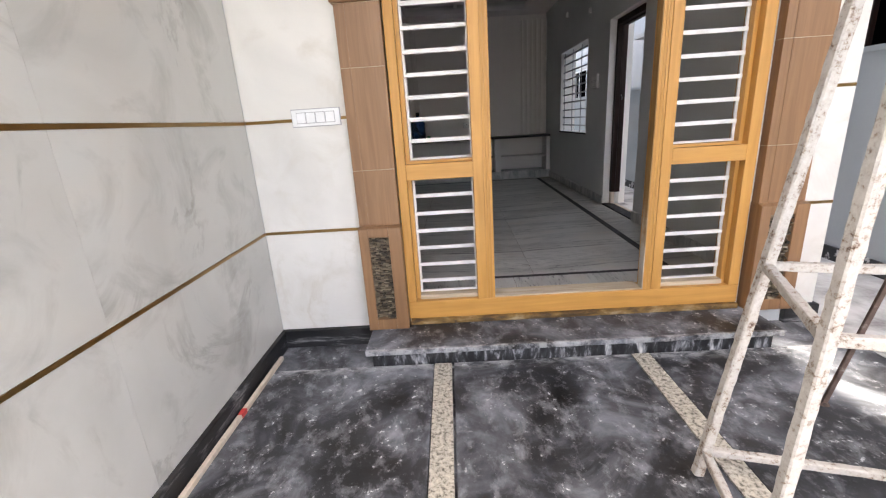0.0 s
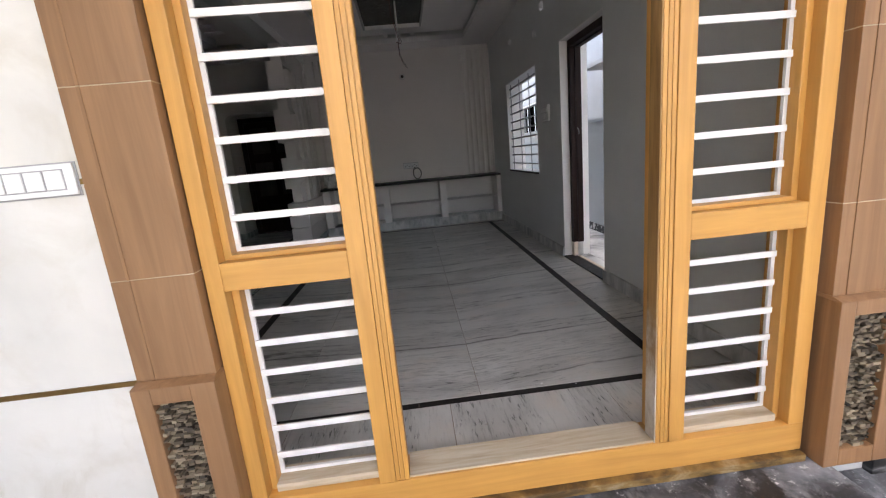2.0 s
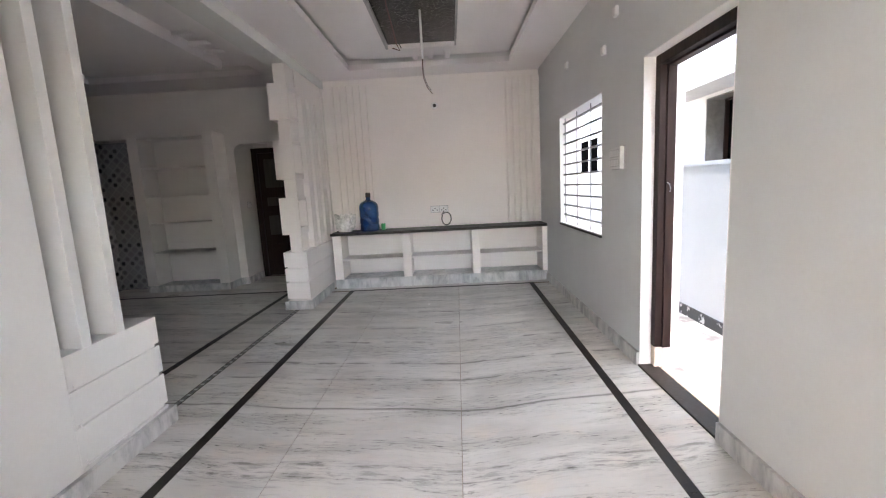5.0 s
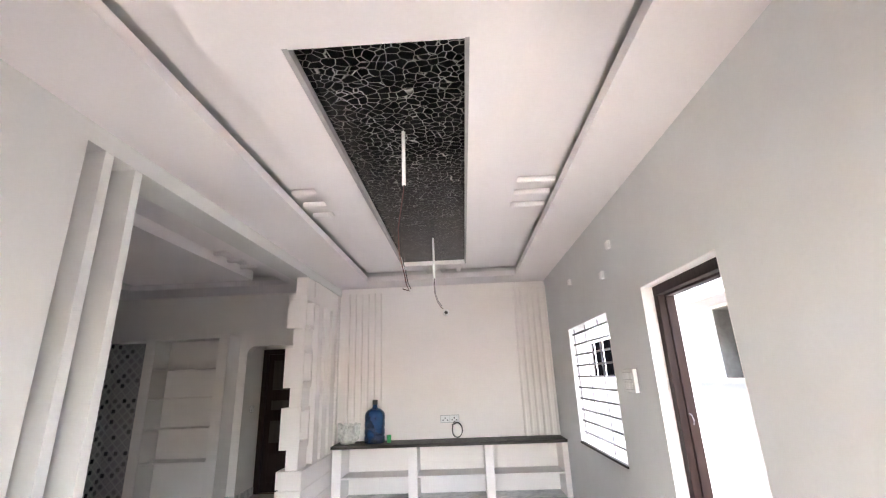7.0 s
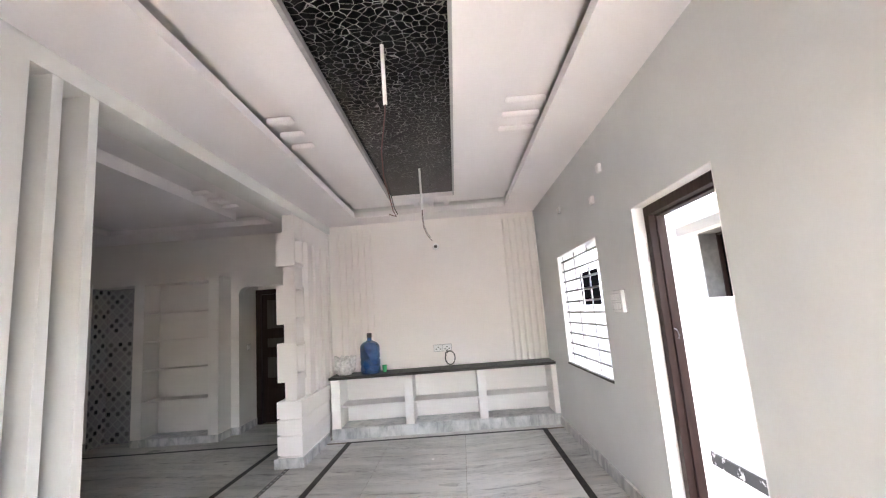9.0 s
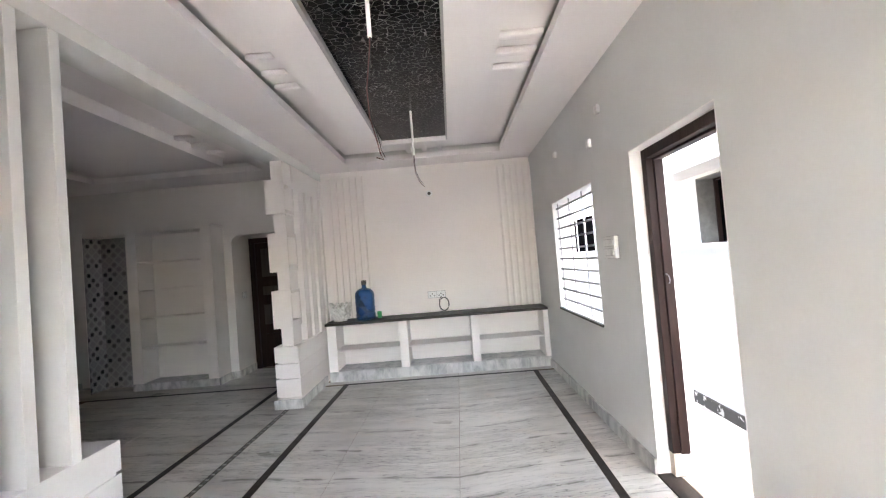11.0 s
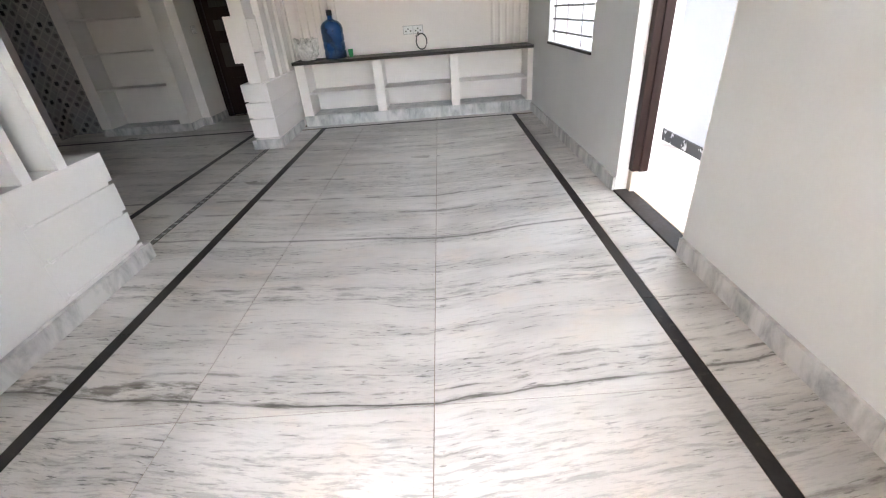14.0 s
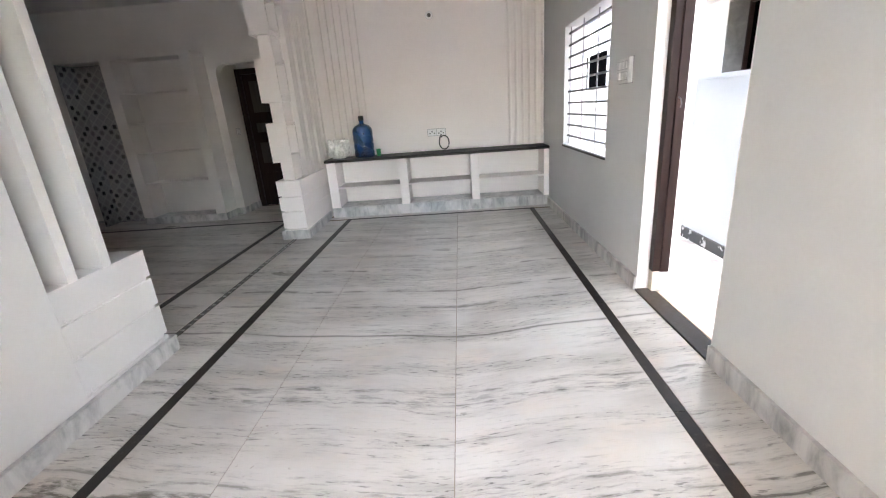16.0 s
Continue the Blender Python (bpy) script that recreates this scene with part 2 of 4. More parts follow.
def crackle(name):
    """Glossy black laminate with white cell outlines."""
    m, n, l, p = nodes_of(name)
    v = n.new("ShaderNodeTexVoronoi")
    v.feature = "DISTANCE_TO_EDGE"
    v.inputs["Scale"].default_value = 19.0
    v.inputs["Randomness"].default_value = 0.9
    g = world_coords(n, l, (1.0, 1.25, 1))
    wob = noise_tex(n, l, g, 5.0, 2)
    vec = mix(n, l, 0.08, g, wob, "ADD")
    l.new(vec, v.inputs["Vector"])
    thick = noise_tex(n, l, g, 3.0, 2)
    k = n.new("ShaderNodeMath")
    k.operation = "MULTIPLY_ADD"
    l.new(thick, k.inputs[0])
    k.inputs[1].default_value = -0.03
    l.new(v.outputs["Distance"], k.inputs[2])
    f = ramp(n, l, k.outputs[0], [(0.0, (0.3, 0.295, 0.285)), (0.008, (0.17, 0.167, 0.16)), (0.03, (0.003, 0.003, 0.0033))])
    patchy = ramp(n, l, noise_tex(n, l, g, 9.0, 4), [(0.38, (0.5,) * 3), (0.62, (1, 1, 1))])
    f = mix(n, l, 1.0, f, patchy, "MULTIPLY")
    l.new(f, p.inputs["Base Color"])
    p.inputs["Roughness"].default_value = 0.16
    p.inputs["Specular IOR Level"].default_value = 0.1
    return m


def lattice_tile(name):
    """Grey wall tiles printed with a diagonal lattice and dark flowers."""
    m, n, l, p = nodes_of(name)
    vec = world_coords(n, l, (1, 1, 1))
    sep = n.new("ShaderNodeSeparateXYZ")
    l.new(vec, sep.inputs[0])

    def math2(op, a, b=None):
        k = n.new("ShaderNodeMath")
        k.operation = op
        for s, x in ((0, a), (1, b)):
            if x is None:
                continue
            if isinstance(x, (int, float)):
                k.inputs[s].default_value = x
            else:
                l.new(x, k.inputs[s])
        return k.outputs[0]
    h = math2("ADD", sep.outputs[0], sep.outputs[1])
    u = math2("MULTIPLY", math2("ADD", h, sep.outputs[2]), 7.0)
    w = math2("MULTIPLY", math2("SUBTRACT", h, sep.outputs[2]), 7.0)
    fu, fw = math2("FRACT", u), math2("FRACT", w)
    du, dw = math2("ABSOLUTE", math2("SUBTRACT", fu, 0.5)), math2("ABSOLUTE", math2("SUBTRACT", fw, 0.5))
    line = math2("GREATER_THAN", math2("MAXIMUM", du, dw), 0.43)
    spot = math2("LESS_THAN", math2("ADD", du, dw), 0.36)
    c = n.new("ShaderNodeCombineXYZ")
    l.new(math2("FLOOR", u), c.inputs[0])
    l.new(math2("FLOOR", w), c.inputs[1])
    wnz = n.new("ShaderNodeTexWhiteNoise")
    l.new(c.outputs[0], wnz.inputs["Vector"])
    cell = ramp(n, l, wnz.outputs["Value"], [(0.0, (0.03, 0.03, 0.035)), (0.35, (0.2, 0.19, 0.19)), (0.8, (0.38, 0.37, 0.37))])
    col = mix(n, l, spot, (0.34, 0.34, 0.345), cell)
    col = mix(n, l, line, col, (0.46, 0.45, 0.45))
    l.new(col, p.inputs["Base Color"])
    p.inputs["Roughness"].default_value = 0.25
    return m


def plain(name, c, rough=0.5, metal=0.0, bump=0.1):
    m, n, l, p = nodes_of(name)
    v = world_coords(n, l, jump=2.0)
    f = noise_tex(n, l, v, 14.0, 5)
    l.new(ramp(n, l, f, [(0.3, tuple(x * 0.88 for x in c)), (0.7, tuple(min(0.92, x * 1.06) for x in c))]), p.inputs["Base Color"])
    p.inputs["Roughness"].default_value = rough
    p.inputs["Metallic"].default_value = metal
    relief(n, l, p, noise_tex(n, l, v, 70.0, 3), bump, 0.001)
    return m


def rusty_paint(name):
    m, n, l, p = nodes_of(name)
    v = world_coords(n, l)
    f = noise_tex(n, l, v, 60.0, 10, 0.75)
    g = noise_tex(n, l, v, 15.0, 6, 0.65)
    k = mix(n, l, 0.4, f, g)
    col = ramp(n, l, k, [(0.36, (0.1, 0.055, 0.035)), (0.41, (0.3, 0.23, 0.18)), (0.47, (0.5, 0.465, 0.42)), (0.7, (0.66, 0.635, 0.6))])
    l.new(col, p.inputs["Base Color"])
    p.inputs["Roughness"].default_value = 0.75
    relief(n, l, p, f, 0.8, 0.006)
    return m


def worn_jamb(name):
    """Teak grey-brown with grime, rubbed bare in ragged streaks near the sill."""
    m, n, l, p = nodes_of(name)
    f = noise_tex(n, l, world_coords(n, l, (30, 30, 2.5)), 1.0, 8, 0.62, 0.5)
    g = noise_tex(n, l, world_coords(n, l, (9, 9, 5)), 1.3, 9, 0.7)
    grime = ramp(n, l, f, [(0.28, (0.12, 0.065, 0.025)), (0.5, (0.3, 0.165, 0.055)), (0.72, (0.46, 0.28, 0.11))])
    bare = ramp(n, l, g, [(0.3, (0.3, 0.22, 0.14)), (0.5, (0.52, 0.45, 0.36)), (0.7, (0.68, 0.64, 0.58))])
    geo = n.new("ShaderNodeNewGeometry")
    sep = n.new("ShaderNodeSeparateXYZ")
    l.new(geo.outputs["Position"], sep.inputs[0])
    k = n.new("ShaderNodeMath")
    k.operation = "MULTIPLY_ADD"
    l.new(g, k.inputs[0])
    k.inputs[1].default_value = -0.9
    l.new(sep.outputs[2], k.inputs[2])
    col = mix(n, l, ramp(n, l, k.outputs[0], [(0.22, (1, 1, 1)), (0.5, (0, 0, 0))]), grime, bare)
    l.new(col, p.inputs["Base Color"])
    p.inputs["Roughness"].default_value = 0.6
    relief(n, l, p, f, 0.3, 0.002)
    return m


M_WALL = paint("wall_paint_grey", (0.655, 0.668, 0.663))
M_WARM = paint("wall_paint_warm_white", (0.885, 0.838, 0.812), 0.6, 0.02)
M_PIER = paint("partition_paint_pale_grey", (0.745, 0.745, 0.725), 0.6, 0.03)
M_CEIL = paint("ceiling_paint", (0.87, 0.835, 0.84), 0.65, 0.02, 0.1)
M_HALL = paint("hall_paint", (0.79, 0.765, 0.735), 0.6, 0.03)
M_WHITE = paint("white_plaster", (0.8, 0.79, 0.78), 0.7, 0.04)
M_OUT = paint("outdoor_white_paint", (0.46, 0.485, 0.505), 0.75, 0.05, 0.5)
M_NEIGH = paint("neighbour_plaster", (0.5, 0.495, 0.48), 0.8, 0.1, 0.6)
M_FLOOR = marble_floor("white_marble")
M_FLOOR_T = marble_floor("white_marble_threshold", False)
M_BLACK = mottled("black_granite", [(0.3, (0.011, 0.009, 0.008)), (0.6, (0.026, 0.021, 0.019)), (0.75, (0.07, 0.06, 0.054))], 22, 0.34)
M_BLACK.node_tree.nodes["Principled BSDF"].inputs["Specular IOR Level"].default_value = 0.25
M_INLAY = mottled("dark_grey_marble", [(0.3, (0.06, 0.06, 0.06)), (0.7, (0.16, 0.16, 0.155))], 20, 0.35)
M_JOINT = mottled("joint_filler", [(0.3, (0.16, 0.12, 0.09)), (0.7, (0.3, 0.25, 0.2))], 12, 0.9)
M_SKIRT = mottled("grey_marble", [(0.32, (0.28, 0.287, 0.285)), (0.46, (0.46, 0.463, 0.455)), (0.6, (0.61, 0.603, 0.587))], 10, 0.28, (1, 1, 0.4))
M_RAWGREY = mottled("bare_cement", [(0.3, (0.1, 0.096, 0.088)), (0.7, (0.18, 0.172, 0.158))], 6, 0.9)
M_DUSTY = dusty_granite("dusty_black_granite")
M_CEMENT = mottled("cement_streaked_stone", [(0.42, (0.01, 0.01, 0.012)), (0.53, (0.045, 0.047, 0.053)), (0.61, (0.3, 0.31, 0.33)), (0.72, (0.7, 0.7, 0.7))], 9, 0.5, (2.6, 1, 0.8), detail=10)
M_SMEAR = mottled("cement_smeared_black_stone", [(0.42, (0.008, 0.008, 0.009)), (0.53, (0.022, 0.022, 0.024)), (0.6, (0.11, 0.11, 0.115)), (0.72, (0.42, 0.42, 0.42))], 9, 0.5, (0.5, 0.5, 2.5), detail=9)
M_SPLASH = mottled("splashed_black_stone", [(0.3, (0.012, 0.012, 0.013)), (0.57, (0.03, 0.03, 0.032)), (0.62, (0.5, 0.5, 0.5))], 9, 0.5, detail=4)
M_STAIN = mottled("varnish_stained_stone", [(0.3, (0.014, 0.011, 0.008)), (0.43, (0.09, 0.052, 0.018)), (0.55, (0.24, 0.145, 0.045)), (0.68, (0.42, 0.33, 0.2))], 6, 0.5, (1, 1, 3), detail=9)
M_SPECK = mottled("speckled_granite", [(0.36, (0.12, 0.11, 0.09)), (0.48, (0.42, 0.39, 0.33)), (0.66, (0.6, 0.56, 0.48))], 60, 0.6, detail=3)
M_TILE_G = marble_tile("smoky_wall_tile", (0.58, 0.575, 0.54), (0.27, 0.255, 0.225))
M_TILE_B = marble_tile("beige_wall_tile", (0.79, 0.765, 0.72), (0.58, 0.53, 0.45))
M_GOLD = plain("brass_strip", (0.3, 0.19, 0.075), 0.3, 0.9)
M_TEAK = wood("yellow_teak", (0.43, 0.2, 0.042), (0.69, 0.365, 0.097), "z", 0.38)
M_TEAK_X = wood("yellow_teak_rail", (0.43, 0.2, 0.042), (0.69, 0.365, 0.097), "x", 0.38)
M_WORN = worn_jamb("grimy_teak")
M_SADDLE = mottled("bare_sill_timber", [(0.3, (0.36, 0.27, 0.17)), (0.5, (0.52, 0.43, 0.31)), (0.7, (0.64, 0.57, 0.46))], 7, 0.7, (0.35, 3, 3), detail=8)
M_PALE = wood("bare_timber", (0.5, 0.4, 0.3), (0.72, 0.64, 0.54), "z", 0.7)
M_PIL = wood("brown_wood_tile", (0.17, 0.085, 0.04), (0.36, 0.2, 0.1), "z", 0.35, 0.1)
M_DOOR = wood("dark_stained_wood", (0.011, 0.0055, 0.0045), (0.027, 0.012, 0.0095), "z", 0.5)
M_DOOR.node_tree.nodes["Principled BSDF"].inputs["Specular IOR Level"].default_value = 0.2
M_DOOR2 = wood("door_panel_wood", (0.02, 0.015, 0.013), (0.05, 0.038, 0.032), "z", 0.6)
M_PEBBLE = mottled("slate_chips", [(0.3, (0.01, 0.007, 0.0045)), (0.5, (0.075, 0.053, 0.032)), (0.7, (0.25, 0.19, 0.115))], 70, 0.6, detail=3)
n_, l_ = M_PEBBLE.node_tree.nodes, M_PEBBLE.node_tree.links
isl = n_.new("ShaderNodeNewGeometry")
tone = ramp(n_, l_, isl.outputs["Random Per Island"], [(0.0, (0.03, 0.023, 0.016)), (0.45, (0.11, 0.083, 0.055)), (0.8, (0.19, 0.15, 0.1)), (1.0, (0.3, 0.25, 0.18))])
l_.new(tone, n_["Principled BSDF"].inputs["Base Color"])
M_BAR = plain("white_enamel", (0.8, 0.79, 0.78), 0.35)
M_STEEL = plain("grey_steel_bar", (0.22, 0.22, 0.23), 0.5, 0.2)
M_PLASTIC = plain("white_plastic", (0.92, 0.92, 0.91), 0.25)
M_DARKHOLE = plain("socket_dark", (0.05, 0.05, 0.05), 0.4)
M_CRACK = crackle("black_crackle_laminate")
M_LATTICE = lattice_tile("lattice_wall_tile")
M_RUST = rusty_paint("chipped_white_paint")
M_IRON = mottled("rusty_iron", [(0.3, (0.05, 0.035, 0.03)), (0.6, (0.13, 0.09, 0.075)), (0.75, (0.3, 0.27, 0.25))], 25, 0.7)
M_CABLE = plain("black_cable", (0.015, 0.015, 0.015), 0.45)
M_WIRE = plain("red_brown_wire", (0.12, 0.05, 0.045), 0.5)
M_DUSTWHITE = mottled("white_dusty_paving", [(0.34, (0.15, 0.147, 0.148)), (0.43, (0.32, 0.318, 0.32)), (0.54, (0.46, 0.463, 0.47)), (0.7, (0.58, 0.58, 0.58))], 2.6, 0.7, detail=10)
M_EARTH = mottled("street_ground", [(0.3, (0.16, 0.14, 0.12)), (0.7, (0.28, 0.25, 0.21))], 2, 0.9)
# near-black without sheen: the darkness of unlit rooms is put into the colour
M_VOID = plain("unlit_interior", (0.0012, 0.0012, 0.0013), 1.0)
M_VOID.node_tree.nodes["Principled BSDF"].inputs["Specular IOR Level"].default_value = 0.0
M_ALU = plain("grey_trim", (0.42, 0.41, 0.42), 0.4, 0.3)
M_GREEN = plain("green_plastic", (0.03, 0.32, 0.1), 0.3)
M_RED = plain("red_tape", (0.5, 0.03, 0.03), 0.5)


def water_blue():
    m, n, l, p = nodes_of("blue_polycarbonate")
    f = noise_tex(n, l, world_coords(n, l), 6.0, 3)
    l.new(ramp(n, l, f, [(0.3, (0.012, 0.06, 0.2)), (0.7, (0.04, 0.16, 0.42))]), p.inputs["Base Color"])
    p.inputs["Roughness"].default_value = 0.12
    p.inputs["Transmission Weight"].default_value = 0.5
    p.inputs["IOR"].default_value = 1.5
    return m


def bag_film():
    m, n, l, p = nodes_of("pale_plastic_film")
    f = noise_tex(n, l, world_coords(n, l), 25.0, 5)
    l.new(ramp(n, l, f, [(0.35, (0.62, 0.61, 0.58)), (0.65, (0.85, 0.84, 0.81))]), p.inputs["Base Color"])
    p.inputs["Roughness"].default_value = 0.25
    return m


M_BLUE, M_FILM = water_blue(), bag_film()


# ---- building helpers ----
def add_box(bm, x0, x1, y0, y1, z0, z1, bevel=0.0):
    """A box with its edges broken, in the bmesh."""
    vs = [bm.verts.new((x, y, z)) for x in (x0, x1) for y in (y0, y1) for z in (z0, z1)]
    quads = ((0, 1, 3, 2), (4, 6, 7, 5), (0, 4, 5, 1), (2, 3, 7, 6), (0, 2, 6, 4), (1, 5, 7, 3))
    fs = [bm.faces.new([vs[i] for i in q]) for q in quads]
    if bevel:
        es = {e for f in fs for e in f.edges}
        bmesh.ops.bevel(bm, geom=list(es), offset=bevel, segments=2, affect="EDGES", profile=0.6)
    return bm


def boxes(*specs, bevel=0.0):
    bm = bmesh.new()
    for s in specs:
        if bevel:
            one = bmesh.new()
            add_box(one, *s, bevel=bevel)
            me = bpy.data.meshes.new("tmp")
            one.to_mesh(me)
            one.free()
            bm.from_mesh(me)
            bpy.data.meshes.remove(me)
        else:
            add_box(bm, *s)
    return bm


def mesh_of(name, bm, material, smooth=False):
    bmesh.ops.recalc_face_normals(bm, faces=bm.faces)
    me = bpy.data.meshes.new(name)
    bm.to_mesh(me)
    bm.free()
    me.materials.append(material)
    if smooth:
        for p in me.polygons:
            p.use_smooth = True
    return me


def part(name, bm, material, parent, label="", smooth=False):
    """One mesh object under a thing or a part."""
    ob = new(name, mesh_of(name, bm, material, smooth))
    ob.parent = parent
    if label:
        ob["label"] = label
    return ob


def setting(name, bm, material, label, category="wall"):
    ob = new(name, mesh_of(name, bm, material))
    return tagged(ob, label, category, kind="structure")


def thing(name, label, category, group="", kind=""):
    return tagged(new(name), label, category, group, kind)


def solid(name, bm, material, label, category, group="", smooth=False):
    ob = new(name, mesh_of(name, bm, material, smooth))
    return tagged(ob, label, category, group)


def lathe(profile, seg=28):
    """A turned shape from (radius, height) pairs."""
    bm = bmesh.new()
    rings = []
    for r, z in profile:
        rings.append([bm.verts.new((r * math.cos(2 * math.pi * k / seg), r * math.sin(2 * math.pi * k / seg), z)) for k in range(seg)])
    for a, b in zip(rings, rings[1:]):
        for k in range(seg):
            bm.faces.new((a[k], a[(k + 1) % seg], b[(k + 1) % seg], b[k]))
    bm.faces.new(rings[0][::-1])
    bm.faces.new(rings[-1])
    return bm


def tube(points, r, seg=8):
    """A round bar or cable along a line of points."""
    bm = bmesh.new()
    pts = [Vector(p) for p in points]
    rings = []
    for i, p in enumerate(pts):
        d = (pts[min(i + 1, len(pts) - 1)] - pts[max(i - 1, 0)]).normalized()
        up = Vector((0, 0, 1)) if abs(d.z) < 0.9 else Vector((1, 0, 0))
        a = d.cross(up).normalized()
        b = d.cross(a).normalized()
        rings.append([bm.verts.new(p + r * (math.cos(2 * math.pi * k / seg) * a + math.sin(2 * math.pi * k / seg) * b)) for k in range(seg)])
    for u, v in zip(rings, rings[1:]):
        for k in range(seg):
            bm.faces.new((u[k], u[(k + 1) % seg], v[(k + 1) % seg], v[k]))
    bm.faces.new(rings[0][::-1])
    bm.faces.new(rings[-1])
    return bm


def bar_between(a, b, w, d):
    """A square-section bar from a to b, its edges broken."""
    a, b = Vector(a), Vector(b)
    bm = bmesh.new()
    add_box(bm, -w / 2, w / 2, -d / 2, d / 2, 0, (b - a).length, bevel=0.003)
    m = Matrix.Translation(a) @ (b - a).to_track_quat("Z", "Y").to_matrix().to_4x4()
    bmesh.ops.transform(bm, matrix=m, verts=bm.verts)
    return bm


def rough_bar(a, b, w):
    """Square steel section, lumpy with old paint."""
    a, b = Vector(a), Vector(b)
    way = (b - a).normalized()
    side = way.cross(Vector((0.0, 0.0, 1.0)) if abs(way.z) < 0.8 else Vector((0.0, 1.0, 0.0))).normalized()
    over = way.cross(side)
    bm = bmesh.new()
    count = max(2, int((b - a).length / 0.022))
    h, c = w / 2, w * 0.36
    shape = ((h, c), (c, h), (-c, h), (-h, c), (-h, -c), (-c, -h), (c, -h), (h, -c))
    rings = []
    for i in range(count + 1):
        mid = a.lerp(b, i / count)
        ring = []
        for p, q in shape:
            at = mid + side * p + over * q
            k = 1 + 0.13 * noise.noise(at * 38.0) + 0.06 * noise.noise(at * 90.0)
            ring.append(bm.verts.new(mid + (side * p + over * q) * k))
        rings.append(ring)
    for r, t in zip(rings, rings[1:]):
        for i in range(8):
            bm.faces.new((r[i], r[(i + 1) % 8], t[(i + 1) % 8], t[i]))
    bm.faces.new(rings[0][::-1])
    bm.faces.new(rings[-1])
    bmesh.ops.recalc_face_normals(bm, faces=bm.faces)
    return bm


def turned(bm, m):
    bmesh.ops.transform(bm, matrix=m, verts=bm.verts)
    return bm


# ---- plan ----
GROUND, FLOOR, CEIL = 0.15, 0.30, 3.20
XR, XR2 = 2.0, 2.235            # side wall, inside and outside
XL = -1.08                      # partition towards the hall
YF, YF2 = 2.612, 2.80           # front wall, outside and inside
YB = 8.88                       # back wall
HX, HY, HCEIL = -5.2, 9.12, 3.24  # hall



def lean(x, y):
    """The marble floor and the partition run slightly askew to the side wall."""
    return x + 0.016 * (y - 5.5)


def prism(corners, z0, z1, bevel=0.0):
    bm = bmesh.new()
    lo = [bm.verts.new((x, y, z0)) for x, y in corners]
    hi = [bm.verts.new((x, y, z1)) for x, y in corners]
    bm.faces.new(lo[::-1])
    top = bm.faces.new(hi)
    for k in range(len(corners)):
        j = (k + 1) % len(corners)
        bm.faces.new((lo[k], lo[j], hi[j], hi[k]))
    if bevel:
        bmesh.ops.bevel(bm, geom=list(top.edges), offset=bevel, segments=1, affect="EDGES")
    return bm


# ---- large structure: outdoors ----
setting("ground", boxes((-400, 400, -400, 400, -0.2, 0.0)), M_EARTH, "bare earth street ground reaching far away", "ground")
setting("pavement", boxes((XR2, 3.17, -4.0, 16, -0.1, GROUND)), M_DUSTWHITE, "side passage paved and white with cement dust", "pavement")
setting("floor_porch", boxes((-1.3, XR2, -0.7, YF + 0.1, -0.1, GROUND - 0.02)), M_DUSTY, "porch floor of black stone under white dust", "floor")
# unseen pale paving, added to bounce sunlight into the porch and entrance
setting("pavement_yard", boxes((-1.3, XR2, -4.0, -0.701, -0.1, GROUND)), M_DUSTWHITE, "unseen pale yard paving added to bounce light into the porch", "pavement")
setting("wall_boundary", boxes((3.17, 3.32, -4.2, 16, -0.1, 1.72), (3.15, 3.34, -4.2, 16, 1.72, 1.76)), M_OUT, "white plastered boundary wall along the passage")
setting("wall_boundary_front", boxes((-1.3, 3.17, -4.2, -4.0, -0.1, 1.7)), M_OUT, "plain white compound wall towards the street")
setting("baseboard_passage", boxes((3.15, 3.17, -4.0, 16, GROUND, GROUND + 0.11)), M_SPLASH, "black stone skirting splashed with white along the passage", "baseboard")
setting("porch_ceiling", boxes((-1.3, 2.6, -0.6, YF, 3.35, 3.5)), M_CEIL, "white porch slab overhead", "ceiling")
setting("wall_porch_left", boxes((-1.3, -1.018, -4.0, YF, -0.1, 3.5)), M_WHITE, "porch side wall behind stone-look tiles")
setting("roof", boxes((-5.5, 2.6, YF, 13.5, 3.5, 3.65)), M_WHITE, "flat concrete roof slab", "roof")

# neighbour's house beyond the boundary wall
house = thing("neighbour_house", "plastered neighbouring house with dark window openings", "house")
NX = 4.3
# out of view, the height and the front end are set to block the sun
for y0, y1, z0, z1 in ((-1.6, 4.0, 0, 11.0), (4.0, 5.2, 0, 1.3), (4.0, 5.2, 2.75, 11.0), (5.2, 7.1, 0, 11.0), (7.1, 8.82, 0, 1.2), (7.1, 8.82, 2.66, 11.0), (8.82, 13.2, 0, 11.0),
                       (13.2, 15.5, 0, 1.7), (13.2, 15.5, 2.68, 11.0), (15.5, 20, 0, 11.0)):
    part("wall", boxes((NX, NX + 0.25, y0, y1, z0, z1)), M_NEIGH, house)
for spec in ((NX + 0.25, 9, -1.6, -1.4, 0, 11.0), (NX + 0.25, 9, 19.8, 20, 0, 11.0), (9, 9.2, -1.6, 20, 0, 11.0)):
    part("wall", boxes(spec), M_NEIGH, house)
part("roof", boxes((NX - 0.2, 9.4, -1.8, 20.2, 11.0, 11.2)), M_NEIGH, house)
part("sunshade", boxes((NX - 0.5, NX, 6.8, 9.3, 2.70, 2.78), bevel=0.01), M_NEIGH, house, "thin concrete sunshade over an opening")
